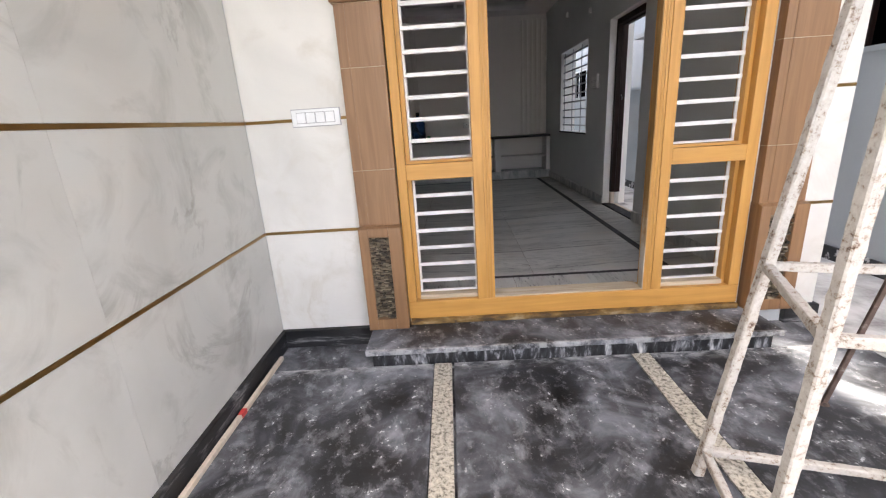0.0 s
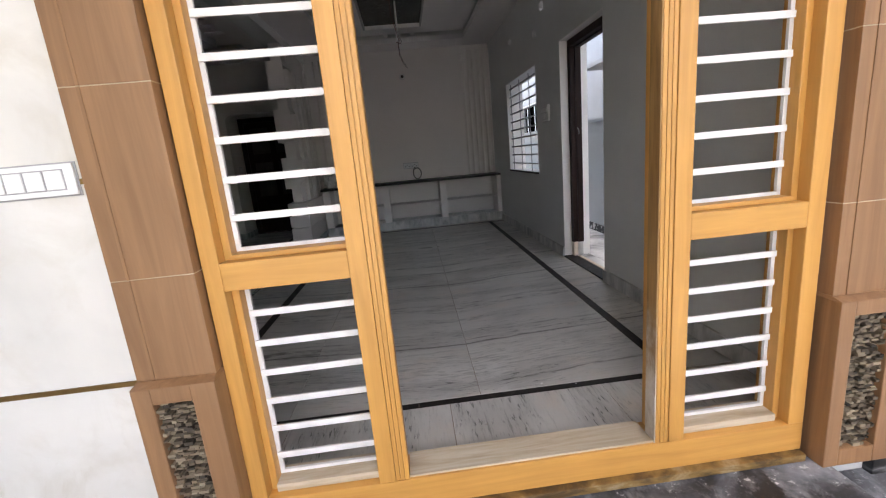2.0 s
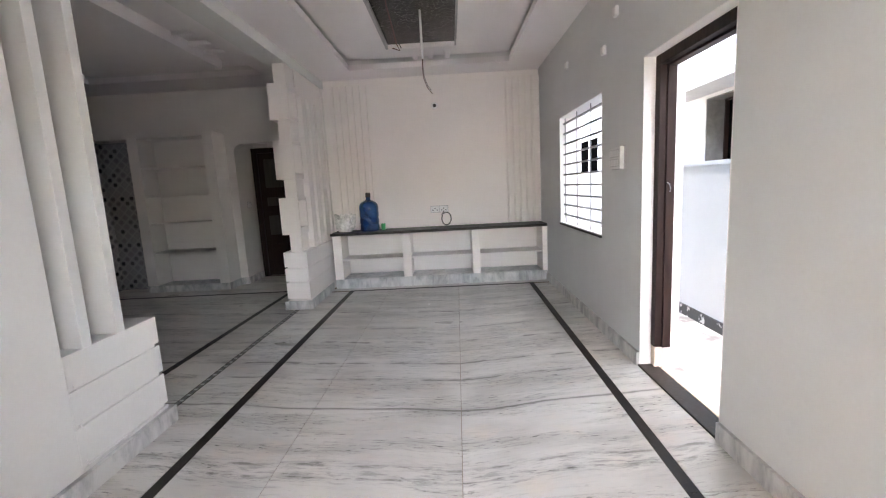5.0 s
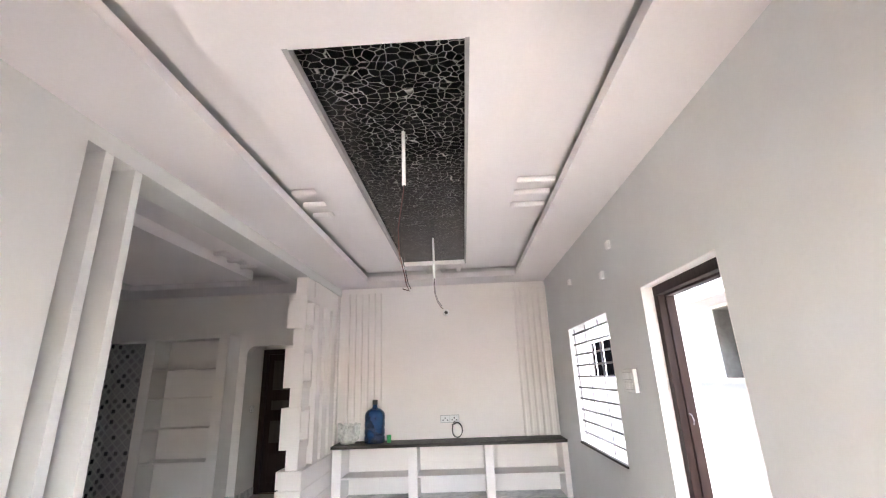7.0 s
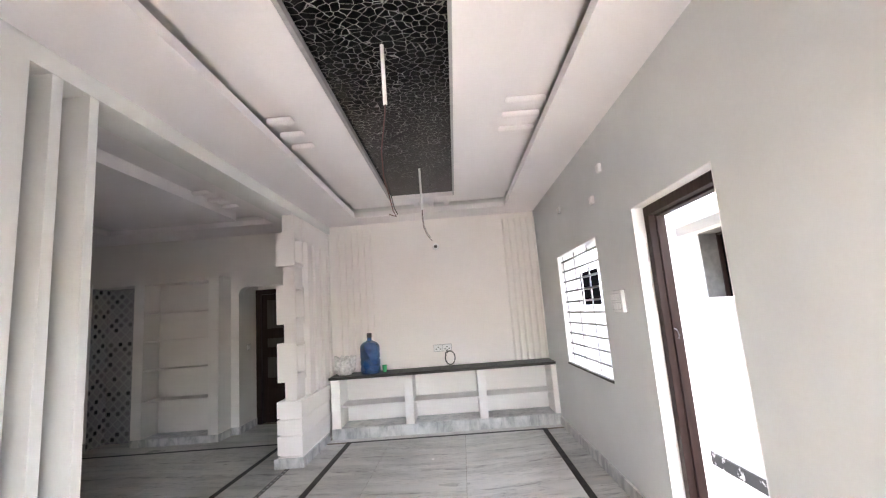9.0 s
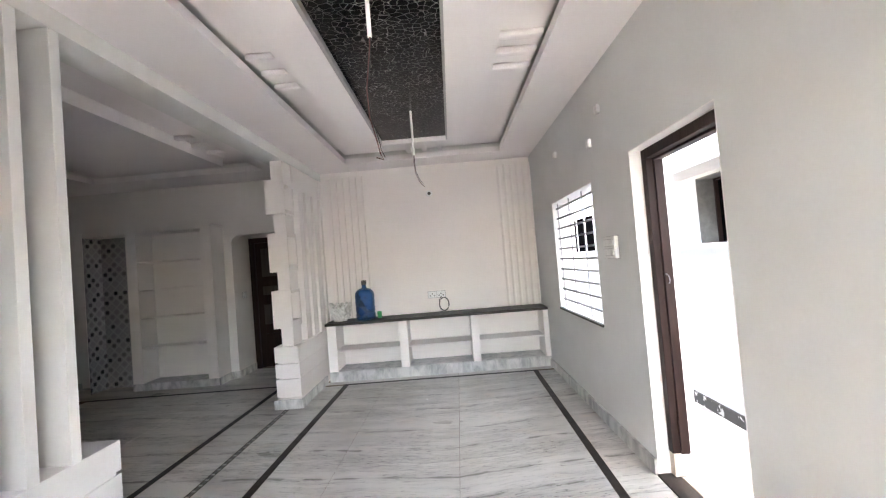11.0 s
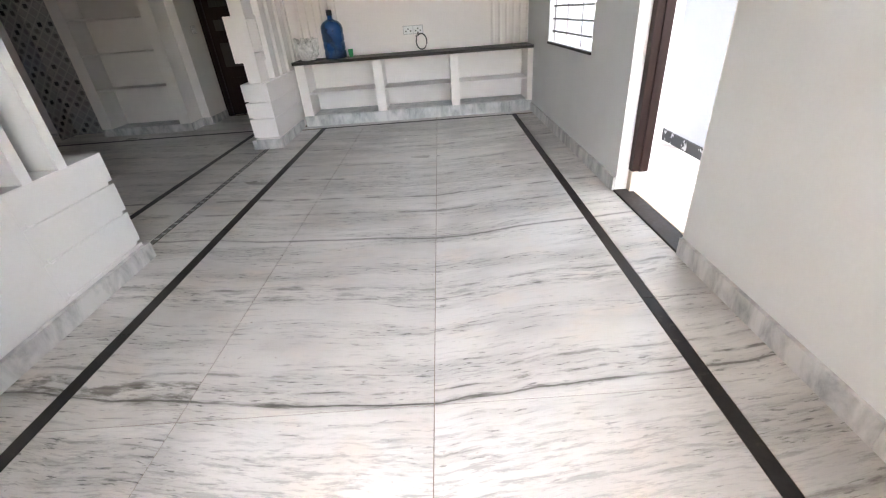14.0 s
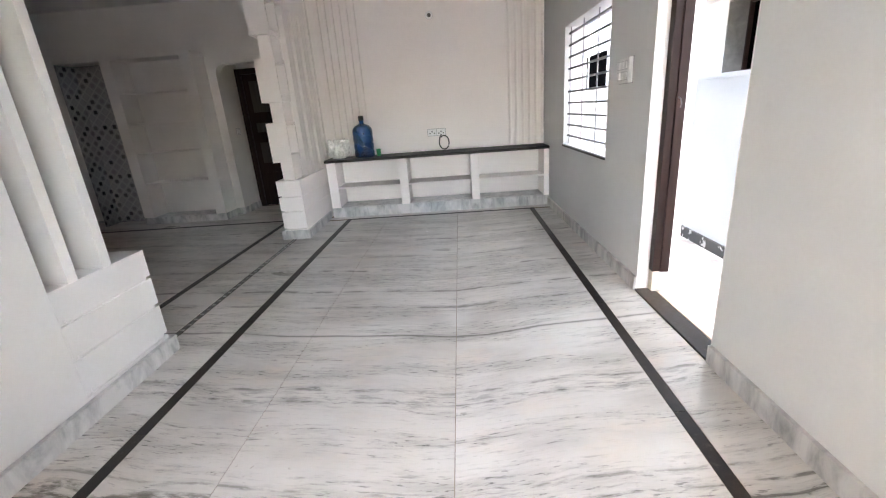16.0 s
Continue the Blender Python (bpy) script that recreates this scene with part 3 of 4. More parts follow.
for y0, y1, z0, z1 in ((4.0, 5.2, 1.3, 2.75), (7.1, 8.82, 1.2, 2.66), (13.2, 15.5, 1.7, 2.68)):
    deep = 0.07 if y0 > 8 else 0.3
    win = part("window", boxes((NX + deep, NX + deep + 0.04, y0, y1, z0, z1)), M_VOID, house, "near-black sheet painted as the unlit room behind the opening")
    fx = NX + deep
    part("frame", boxes((fx - 0.05, fx, y0, y0 + 0.04, z0, z1), (fx - 0.05, fx, y1 - 0.04, y1, z0, z1), (fx - 0.05, fx, y0 + 0.04, y1 - 0.04, z1 - 0.04, z1), (fx - 0.05, fx, y0 + 0.04, y1 - 0.04, z0, z0 + 0.04)), M_BAR if y0 > 10 else M_DOOR, win)
    if y0 > 10:
        part("mullion", boxes((fx - 0.062, fx - 0.051, 14.56, 14.61, z0, z1)), M_BAR, win)
        part("mullion", boxes((fx - 0.062, fx - 0.051, 13.85, 13.9, z0, z1)), M_BAR, win)
        part("shutter", boxes((fx - 0.03, fx - 0.001, 14.98, 15.459, z0 + 0.041, z1 - 0.041), bevel=0.004), M_RAWGREY, win, "grey closed shutter leaf")
    else:
        part("lining", boxes((NX + 0.012, fx - 0.051, y1 - 0.014, y1, z0, z1), (NX + 0.012, fx - 0.051, y0, y0 + 0.014, z0, z1), (NX + 0.012, fx - 0.051, y0 + 0.014, y1 - 0.014, z1 - 0.014, z1)), M_RAWGREY, win, "bare grey cement lining")

# ---- large structure: house ----
# front wall with the wide entrance opening
setting("wall_front", boxes((-1.3, -0.215, YF, YF2, 0.0, 3.5), (1.775, XR2, YF, YF2, 0.0, 3.5), (-0.215, 1.775, YF, YF2, 2.5, 3.5), (-0.215, 1.775, YF, YF2, 0.0, 0.275),
        (HX - 0.2, -1.3, YF, YF2, 0.0, 3.5)), M_WALL, "front wall with the wide entrance opening")
DY0, DY1, DZ = 4.655, 5.575, 2.417
WY0, WY1, WZ0, WZ1 = 6.345, 7.735, 1.15, 2.36
setting("wall_right", boxes((XR, XR2, YF2, DY0, 0.0, 3.5), (XR, XR2, DY1, WY0, 0.0, 3.5), (XR, XR2, WY1, YB + 0.2, 0.0, 3.5), (XR, XR2, DY0, DY1, DZ, 3.5),
        (XR, XR2, WY0, WY1, WZ1, 3.5), (XR, XR2, WY0, WY1, 0.0, WZ0), (XR, XR2, DY0, DY1, 0.0, FLOOR - 0.03)), M_WALL, "light grey painted wall with a side door and a window")
setting("wall_back", boxes((-1.2, XR, YB, YB + 0.2, 0.0, 3.5)), M_WARM, "warm white back wall of the room")
PT = 0.24  # thickness of the partition
setting("wall_partition", prism([(lean(XL - PT, YF2), YF2), (lean(XL, YF2), YF2), (lean(XL, 4.44), 4.44), (lean(XL - PT, 4.44), 4.44)], 0.0, 3.5), M_PIER, "pale grey partition wall beside the hall opening")
setting("beam", prism([(lean(XL - PT, 4.44), 4.44), (lean(XL, 4.44), 4.44), (lean(XL, YB), YB), (lean(XL - PT, YB), YB)], 3.09, 3.5), M_PIER, "pale grey beam over the opening to the hall", "beam")
setting("wall_hall_left", boxes((HX - 0.2, HX, YF2, 11, 0, 3.5)), M_HALL, "plain hall wall")
setting("wall_hall_back", boxes((-5.2, -2.52, HY, HY + 0.15, 0.0, 3.5), (-2.52, -1.3, HY, HY + 0.15, 2.44, 3.5),
        (-1.3, -1.2, HY, HY + 0.15, 0, 3.5)), M_HALL, "hall back wall with an arched passage")
# chamfered corner of the passage opening
bm = bmesh.new()
prev = None
for k in range(7):
    a = math.pi / 2 * k / 6
    px, pz = -2.52 + 0.13 * (1 - math.sin(a)), 2.44 - 0.13 * (1 - math.cos(a))
    cur = [bm.verts.new((px, yy, pz)) for yy in (HY, HY + 0.15)] + [bm.verts.new((-2.52, yy, 2.44)) for yy in (HY, HY + 0.15)]
    if prev:
        bm.faces.new((prev[0], cur[0], cur[1], prev[1]))
        bm.faces.new((prev[0], prev[2], cur[0]))
        bm.faces.new((prev[1], cur[1], prev[3]))
    prev = cur
setting("trim_arch", bm, M_HALL, "rounded plaster corner of the passage opening", "trim")
setting("wall_passage", boxes((-2.66, -2.52, HY + 0.15, 9.76, 0, 3.5), (-1.3, -1.2, HY + 0.15, 9.76, 0, 3.5), (-2.66, -1.2, 9.76, 9.9, 0, 3.5)), M_HALL, "walls of the short passage")
setting("wall_niche", boxes((-4.51, -4.50, 8.79, 9.095, FLOOR, 2.545), (-4.50, -3.8805, 9.095, HY, FLOOR, 2.545)), M_LATTICE, "niche walls covered in grey lattice-patterned tiles")
setting("floor_base", boxes((HX, XR, YF2, 10.3, 0.0, FLOOR - 0.003)), M_JOINT, "concrete bed under the marble", "floor")


def tray_ceiling(name, x0, x1, y0, y1, z, ox0, ox1, oy0, oy1, px0, px1, py0, py1, hole, ribs, material, label):
    """Border slab with an opening, a recessed band behind a shadow gap, a hanging middle panel."""
    t = 0.07
    spec = [(x0, ox0, y0, y1, z, z + t), (ox1, x1, y0, y1, z, z + t), (ox0, ox1, y0, oy0, z, z + t), (ox0, ox1, oy1, y1, z, z + t)]
    up = z + 0.125
    spec += [(ox0, ox1, oy0, oy1, up, up + 0.035)]
    g, top = 0.2, z + 0.26
    setting(name + "_void", boxes((x0, x1, y0, y1, top, top + 0.03), (ox0 - g - 0.03, ox0 - g, oy0 - g, oy1 + g, z + t, top), (ox1 + g, ox1 + g + 0.03, oy0 - g, oy1 + g, z + t, top),
            (ox0 - g, ox1 + g, oy0 - g - 0.03, oy0 - g, z + t, top), (ox0 - g, ox1 + g, oy1 + g, oy1 + g + 0.03, z + t, top)), M_WHITE, "plastered slab and cove sides above the gypsum ceiling", "ceiling")
    pz0, pz1 = z + 0.006, up
    if hole:
        hx0, hx1, hy0, hy1 = hole
        spec += [(px0, hx0, py0, py1, pz0, pz1), (hx1, px1, py0, py1, pz0, pz1), (hx0, hx1, py0, hy0, pz0, pz1), (hx0, hx1, hy1, py1, pz0, pz1)]
    else:
        spec += [(px0, px1, py0, py1, pz0, pz1)]
    bm = boxes(*spec)
    # three rounded bars across each band
    for a, b, c, d in ribs:
        one = boxes((a, b, c, d, z + 0.075, up - 0.0005), bevel=0.02)
        me = bpy.data.meshes.new("tmp")
        one.to_mesh(me)
        one.free()
        bm.from_mesh(me)
        bpy.data.meshes.remove(me)
    return setting(name, bm, material, label, "ceiling")


tray_ceiling("ceiling", XL - 0.05, XR, YF2, YB, CEIL, -0.54, 1.535, 3.1, 8.42, -0.265, 1.2, 3.35, 7.86, (0.052, 0.845, 4.045, 7.7),
             [(-0.53, -0.27, y, y + 0.07) for y in (5.61, 5.86, 6.1)] + [(1.205, 1.53, y, y + 0.07) for y in (5.6, 5.83, 6.09)] + [(x, x + 0.07, 7.865, 8.41) for x in (0.3, 0.5, 0.71)], M_CEIL,
             "white gypsum tray ceiling with a recessed band")
tray_ceiling("ceiling_hall", HX, XL - PT, YF2, HY, HCEIL, -4.05, -1.7, 3.4, 8.5, -3.75, -2.08, 3.7, 8.2, None, [(-2.075, -1.71, y, y + 0.07) for y in (7.2, 7.5, 7.8)], M_CEIL, "white gypsum tray ceiling of the dim hall")
setting("ceiling_passage", boxes((-5.2, -1.2, HY + 0.15, 10.35, 2.9, 3.0)), M_HALL, "plain passage ceiling", "ceiling")


# ---- porch: cladding, entrance, step ----
def clad(wall, along, a0, a1, face, depth, bands, cuts, material):
    """Tiles on a wall, each a piece of its own. along: the axis that the wall runs along."""
    g = 0.0005
    edges = [a0] + [c for c in cuts if a0 < c < a1] + [a1]
    for z0, z1 in bands:
        for u, v in zip(edges, edges[1:]):
            q = (u + g, v - g)
            lo, hi = min(face, face + depth), max(face, face + depth)
            spec = (*q, lo, hi, z0 + g, z1 - g) if along == "x" else (lo, hi, *q, z0 + g, z1 - g)
            part("tile", boxes(spec, bevel=0.0004), material, wall)


BANDS = [(0.245, 0.855), (0.872, 1.475), (1.492, 2.1), (2.1, 2.72), (2.72, 3.34)]
wall_l = bpy.data.objects["wall_porch_left"]
wall_f = bpy.data.objects["wall_front"]
clad(wall_l, "y", -2.2, 2.598, -1.018, 0.012, BANDS, (-1.0, 0.2, 1.4), M_TILE_G)
clad(wall_f, "x", -1.0055, -0.452, YF, -0.012, BANDS, (), M_TILE_B)
clad(wall_f, "x", 2.052, XR2, YF, -0.012, BANDS, (), M_TILE_B)
for z in (0.8555, 1.4755):
    part("strip", boxes((-1.018, -1.0035, -2.2, 2.597, z, z + 0.016), bevel=0.001), M_GOLD, wall_l, "brass inlay strip")
    part("strip", boxes((-1.003, -0.452, YF - 0.0145, YF, z, z + 0.016), bevel=0.001), M_GOLD, wall_f, "brass inlay strip")
    part("strip", boxes((2.052, XR2, YF - 0.0145, YF, z, z + 0.016), bevel=0.001), M_GOLD, wall_f, "brass inlay strip")
setting("baseboard_porch", boxes((-1.018, -0.985, -4.0, 2.57, 0.125, 0.243), (-1.018, -0.44, 2.575, YF, 0.125, 0.243), (2.06, XR2 + 0.025, 2.575, YF, 0.125, 0.243),
        (XR2, XR2 + 0.025, YF, 4.6, 0.1, 0.243), bevel=0.004), M_SMEAR, "black stone skirting smeared with white cement", "baseboard")
# porch paving: dark stone fields between speckled strips
porch = bpy.data.objects["floor_porch"]
for x0, x1 in ((-1.3, -0.058), (0.05, 1.022), (1.122, XR2)):
    for y0, y1 in ((-0.7, 0.3), (0.3, 2.28)):
        part("slab", boxes((x0 + 0.002, x1 - 0.002, y0 + 0.001, y1 - 0.001, 0.12, GROUND), bevel=0.002), M_DUSTY, porch)
for x0 in (-0.055, 1.025):
    for y0, y1 in ((-0.7, 0.3), (0.3, 2.28)):
        part("strip", boxes((x0, x0 + 0.095, y0 + 0.001, y1 - 0.001, 0.12, GROUND + 0.001), bevel=0.001), M_SPECK, porch, "rough speckled granite strip")

step = thing("door_step", "black stone entrance step splashed with cement", "step")
part("riser", boxes((-0.40, 1.79, 2.295, 2.6, 0.13, 0.222), bevel=0.004), M_CEMENT, step, "riser streaked with white cement")
part("tread", boxes((-0.43, 1.825, 2.262, 2.6, 0.2225, 0.252), bevel=0.006), M_DUSTY, step)
part("kerb", boxes((-0.20, 1.76, 2.555, 2.61, 0.2525, 0.282), bevel=0.005), M_STAIN, step, "kerb stained with yellow varnish")


def pilaster(x0, x1):
    p = thing("pilaster", "brown wood-look tiled pilaster with a slate chip panel", "pilaster", "pilasters beside the entrance")
    edges = (0.888, 1.2, 1.722, 2.02)
    for a, b in zip(edges, edges[1:]):
        part("shaft_tile", boxes((x0 + 0.004, x1 - 0.006, 2.552, YF, a, b - 0.0025), bevel=0.002), M_PIL, p)
        part("bead", boxes((x0 + 0.05, x0 + 0.058, 2.549, 2.5525, a, b - 0.0025)), M_PIL, p)
    part("grout", boxes((x0 + 0.0045, x1 - 0.0065, 2.5535, YF - 0.001, 0.889, 2.02)), M_SADDLE, p, "pale grout in the tile joints")
    part("capital", boxes((x0 - 0.012, x1 + 0.004, 2.53, YF, 2.022, 2.05), (x0, x1, 2.54, YF, 2.05, 2.1), (x0 - 0.02, x1 + 0.006, 2.525, YF, 2.1, 2.13), bevel=0.006), M_PIL, p)
    part("shaft_tile", boxes((x0 + 0.012, x1 - 0.012, 2.552, YF, 2.132, 3.34), bevel=0.008), M_PIL, p)
    px0, px1, z0, z1 = x0 + 0.055, x1 - 0.072, 0.318, 0.825
    part("base_frame", boxes((x0, px0, 2.515, YF, 0.2525, 0.878), (px1, x1, 2.515, YF, 0.2525, 0.878), (px0, px1, 2.5155, YF, 0.2525, z0), (px0, px1, 2.5155, YF, z1, 0.878), bevel=0.004), M_PIL, p)
    # splayed top edge of the base
    bm = bmesh.new()
    lo = [bm.verts.new(c) for c in ((x0, 2.515, 0.878), (x1, 2.515, 0.878), (x1, YF, 0.878), (x0, YF, 0.878))]
    hi = [bm.verts.new(c) for c in ((x0 + 0.004, 2.55, 0.888), (x1 - 0.006, 2.55, 0.888), (x1 - 0.006, YF, 0.888), (x0 + 0.004, YF, 0.888))]
    for q in (lo[::-1], hi, *[(lo[k], lo[(k + 1) % 4], hi[(k + 1) % 4], hi[k]) for k in range(4)]):
        bm.faces.new(q)
    part("splay", bm, M_PIL, p)
    rng = random.Random(int(x0 * 100))
    bm = boxes((px0, px1, 2.556, YF, z0, z1))
    z = z0 + 0.001
    while z < z1 - 0.006:
        h = rng.uniform(0.006, 0.013)
        x = px0 + rng.uniform(-0.01, 0.0)
        while x < px1 - 0.004:
            w = rng.uniform(0.012, 0.034)
            add_box(bm, max(px0, x), min(px1, x + w - 0.002), 2.555 - rng.uniform(0.002, 0.034), 2.5555, z, min(z1, z + h - 0.001))
            x += w
        z += h
    tagged(part("stone_panel", bm, M_PEBBLE, p, "stacked slate chips"), kind="stuff")
    return p


pilaster(-0.446, -0.206)
pilaster(1.785, 2.046)

# ---- entrance frame with side grilles ----
entry = thing("entrance_frame", "yellow teak entrance frame with white barred side lights", "door frame")
F0, F1 = 2.585, 2.715
ZT = 2.42
part("sill", boxes((-0.205, 1.765, F0, F1, 0.282, 0.392), bevel=0.004), M_TEAK_X, entry)
part("head", boxes((-0.205, 1.765, F0, F1, ZT, 2.5), bevel=0.004), M_TEAK_X, entry)
for a, b, c in ((-0.205, -0.155, -0.132), (1.765, 1.705, 1.682)):
    lo, hi = min(a, b), max(a, b)
    part("post", boxes((lo, hi, F0, F1, 0.3925, ZT), bevel=0.004), M_TEAK, entry)
    lo, hi = min(b, c), max(b, c)
    part("stop", boxes((lo, hi, F0 + 0.045, F1, 0.3925, ZT), bevel=0.003), M_TEAK, entry)
for a, s in ((0.218, 1), (1.305, -1)):
    def jx(u, v):
        return (a + s * u, a + s * v) if s > 0 else (a + s * v, a + s * u)
    jamb = part("jamb", boxes((*jx(0, 0.056), F0, F1, 0.3925, ZT), bevel=0.002), M_TEAK, entry)
    part("core", boxes((*jx(0.0565, 0.103), F0 + 0.008, F0 + 0.062, 0.3925, ZT)), M_TEAK, jamb)
    part("rebate", boxes((*jx(0.0565, 0.084), F0 + 0.0625, F1 - 0.002, 0.3925, ZT), bevel=0.002), M_TEAK, jamb)
    for k in range(3):
        part("bead", boxes((*jx(0.058 + 0.0155 * k, 0.0715 + 0.0155 * k), F0 + 0.003, F0 + 0.0079, 0.3925, ZT), bevel=0.0015), M_TEAK, jamb)
part("patch", boxes((1.1965, 1.2015, F0 + 0.004, F0 + 0.064, 0.3925, ZT), bevel=0.002), M_WORN, entry, "grimy timber face worn bare near the sill")
part("saddle", boxes((0.322, 1.196, F0 + 0.01, F1, 0.3925, 0.4)), M_SADDLE, entry, "scuffed bare timber on the sill")
for x0, x1 in ((-0.132, 0.218), (1.305, 1.682)):
    out = x0 if x0 < 0 else x1
    part("rail", boxes((min(x0, -0.155) if x0 < 0 else x0, x1 if x0 < 0 else 1.705, F0, F1 - 0.01, 1.125, 1.212), bevel=0.004), M_TEAK_X, entry)
    part("bead", boxes((x0, x1, F0 + 0.03, F1, 0.3925, 0.42), bevel=0.003), M_SADDLE, entry, "bead rubbed to bare timber")
    part("bead", boxes((x0, x1, F0 + 0.035, F1 - 0.02, 1.2125, 1.228), bevel=0.003), M_TEAK_X, entry)
    for z0, z1, first, gap, count in ((0.4205, 1.1245, 0.498, 0.105, 6), (1.2285, ZT, 1.334, 0.115, 9)):
        g = part("grille", boxes((x0 if out == x0 else x1 - 0.014, x0 + 0.014 if out == x0 else x1, 2.672, 2.684, z0, z1), (x0 if out != x0 else x1 - 0.008, x0 + 0.008 if out != x0 else x1, 2.672, 2.684, z0, z1),
                 (x0 + 0.0145 if out == x0 else x0 + 0.0085, x1 - 0.0085 if out == x0 else x1 - 0.0145, 2.672, 2.684, z0, z0 + 0.012)), M_BAR, entry, "white enamelled flat-bar grille")
        for k in range(count):
            z = first + gap * k
            part("bar", boxes((x0 + 0.003, x1 - 0.003, 2.6615, 2.6715, z - 0.011, z + 0.011), bevel=0.002), M_BAR, g)


def switch_plate(name, label, m, w, h, modules, tiers=1, deep=0.0):
    """Plate in the x-z plane, facing -y, its back on the wall."""
    p = thing(name, label, "switch")
    p.matrix_basis = m
    part("plate", boxes((-w / 2, w / 2, -0.012 - deep, -0.0041, -h / 2, h / 2), bevel=0.003), M_PLASTIC, p)
    part("gasket", boxes((-w / 2 - 0.004, w / 2 + 0.004, -0.004, 0, -h / 2 - 0.004, h / 2 + 0.004), bevel=0.001), M_ALU, p, "grey mounting frame")
    iw = (w - 0.05) / modules
    rh = 0.6 * h / tiers
    for j in range(tiers):
        zc = (j - (tiers - 1) / 2) * h * 0.42
        for k in range(modules):
            x = -w / 2 + 0.025 + iw * k
            tip = part("rocker", boxes((x + 0.003, x + iw - 0.003, -0.0175 - deep, -0.0125 - deep, zc - rh / 2, zc + rh / 2), bevel=0.002), M_PLASTIC, p)
            # grey sheet behind the rocker, its colour stands in for the shadow round it
            part("gap", boxes((x + 0.0005, x + iw - 0.0005, -0.0124 - deep, -0.0119 - deep, zc - rh / 2 - 0.003, zc + rh / 2 + 0.003)), M_ALU, tip, "grey sheet painted as the shadow gap round the rocker")
    return p


switch_plate("switch_board", "white four-gang switch plate on the beige tiles", pose(-0.614, 2.6, 1.493), 0.258, 0.086, 4)

# timber batten lying along the skirting
batten = thing("timber_batten", "pale timber batten with red tape on the floor", "batten")
part("stick", bar_between((-0.955, 2.40, 0.163), (-0.966, 1.1, 0.163), 0.022, 0.022), M_PALE, batten)
part("tape", bar_between((-0.9585, 1.93, 0.163), (-0.9590, 1.88, 0.163), 0.0235, 0.0235), M_RED, batten, "band of red tape")

# ---- painted steel trestle ----
trestle = thing("trestle", "rusty steel trestle in chipped white paint on the porch", "trestle")
P1, P2, P3, P4 = ((0.925, 1.46), (0.16, 0.0)), ((0.845, 1.045), (0.025, -0.035)), ((1.60, 1.27), (0.16, 0.0)), ((1.45, 0.82), (0.1, 0.0))


def leg_at(p, z):
    k = z - GROUND
    return (p[0][0] + p[1][0] * k, p[0][1] + p[1][1] * k, z)


for p in (P1, P2, P3, P4):
    w = 0.031 if p is P2 else 0.034
    part("leg", rough_bar(leg_at(p, GROUND), leg_at(p, 2.2), w), M_RUST, trestle)
for z in (0.25, 0.94, 2.17):
    for a, b in ((P1, P2), (P1, P3), (P2, P4), (P3, P4)):
        part("rung", rough_bar(leg_at(a, z), leg_at(b, z), 0.027), M_RUST, trestle)
part("stay", bar_between((1.656, 1.8, GROUND + 0.008), (1.86, 1.72, 1.3), 0.018, 0.018), M_IRON, trestle, "thin rusty iron stay")
part("stay_foot", turned(lathe([(0.022, 0), (0.02, 0.006), (0.009, 0.012)], 14), Matrix.Translation((1.656, 1.8, GROUND))), M_IRON, trestle)

# ---- room: piers ----
def stacked_base(name, x0, x1, y0, y1, seams, top, end_y, label, material=M_WARM):
    """Low wall of stacked plaster courses with open grooves at its end."""
    p = thing(name, label, "pier")
    zs = [FLOOR, *seams, top]
    for a, b in zip(zs, zs[1:]):
        part("course", boxes((x0, x1, y0, y1, a + (0.009 if a > FLOOR else 0), b - (0.009 if b < top else 0)), bevel=0.003), material, p)
    for z in seams:
        e0, e1 = (y0 + 0.03, y1) if end_y == y0 else (y0, y1 - 0.03)
        part("groove", boxes((x0 + 0.03, x1 - 0.007, e0, e1, z - 0.0095, z + 0.0095)), material, p)
    return p


near = stacked_base("fin_screen", XL - PT, -1.0965, 4.441, 5.058, (0.425, 0.625, 0.805), 0.968, 5.058, "low pale grey plaster wall with tall fins beside the hall", M_PIER)
for y in (4.552, 4.765):
    part("fin", boxes((XL - PT + 0.02, -1.0975, y, y + 0.058, 0.9685, 3.09), bevel=0.003), M_PIER, near)
part("ledge", boxes((XL - PT, -1.0965, 4.441, 5.058, 0.9682, 0.9715)), M_WHITE, near, "rough unpainted ledge")

for z in (0.434, 0.621, 0.814):
    part("notch", tube([(-1.0962, 4.47 + 0.035, z - 0.012), (-1.0962, 4.47 + 0.012, z - 0.013), (-1.0962, 4.472, z - 0.004), (-1.0962, 4.47, z + 0.012)], 0.0035), M_WHITE, near)

far = stacked_base("niche_screen", -1.28, -1.005, 7.5, YB, (0.42, 0.63, 0.80), 0.982, 7.5, "white plaster pier with box niches and upright fins")
for z0, z1 in ((0.9825, 1.1875), (1.6125, 1.8215), (2.2565, 2.4795), (2.8725, 3.09)):
    part("post", boxes((-1.2, -1.066, 7.54, 7.80, z0, z1), bevel=0.003), M_WARM, far)
for z0, z1, h0, h1 in ((2.48, 2.872, 2.522, 2.812), (1.822, 2.256, 1.89, 2.21), (1.188, 1.612, 1.268, 1.574)):
    y0, y1, a, b = 7.5, 7.785, 7.512, 7.758
    part("niche_box", boxes((-1.266, -1.215, y0, y1, z0, z1), (-1.215, -1.046, y0, a, z0, z1), (-1.215, -1.046, b, y1, z0, z1), (-1.215, -1.046, a, b, z0, h0), (-1.215, -1.046, a, b, h1, z1)), M_WARM, far)
for y0, y1 in ((7.925, 8.105), (8.205, 8.395), (8.495, 8.7)):
    part("fin", boxes((-1.199, -1.04, y0, y1, 0.9825, 2.8195), bevel=0.003), M_WARM, far)
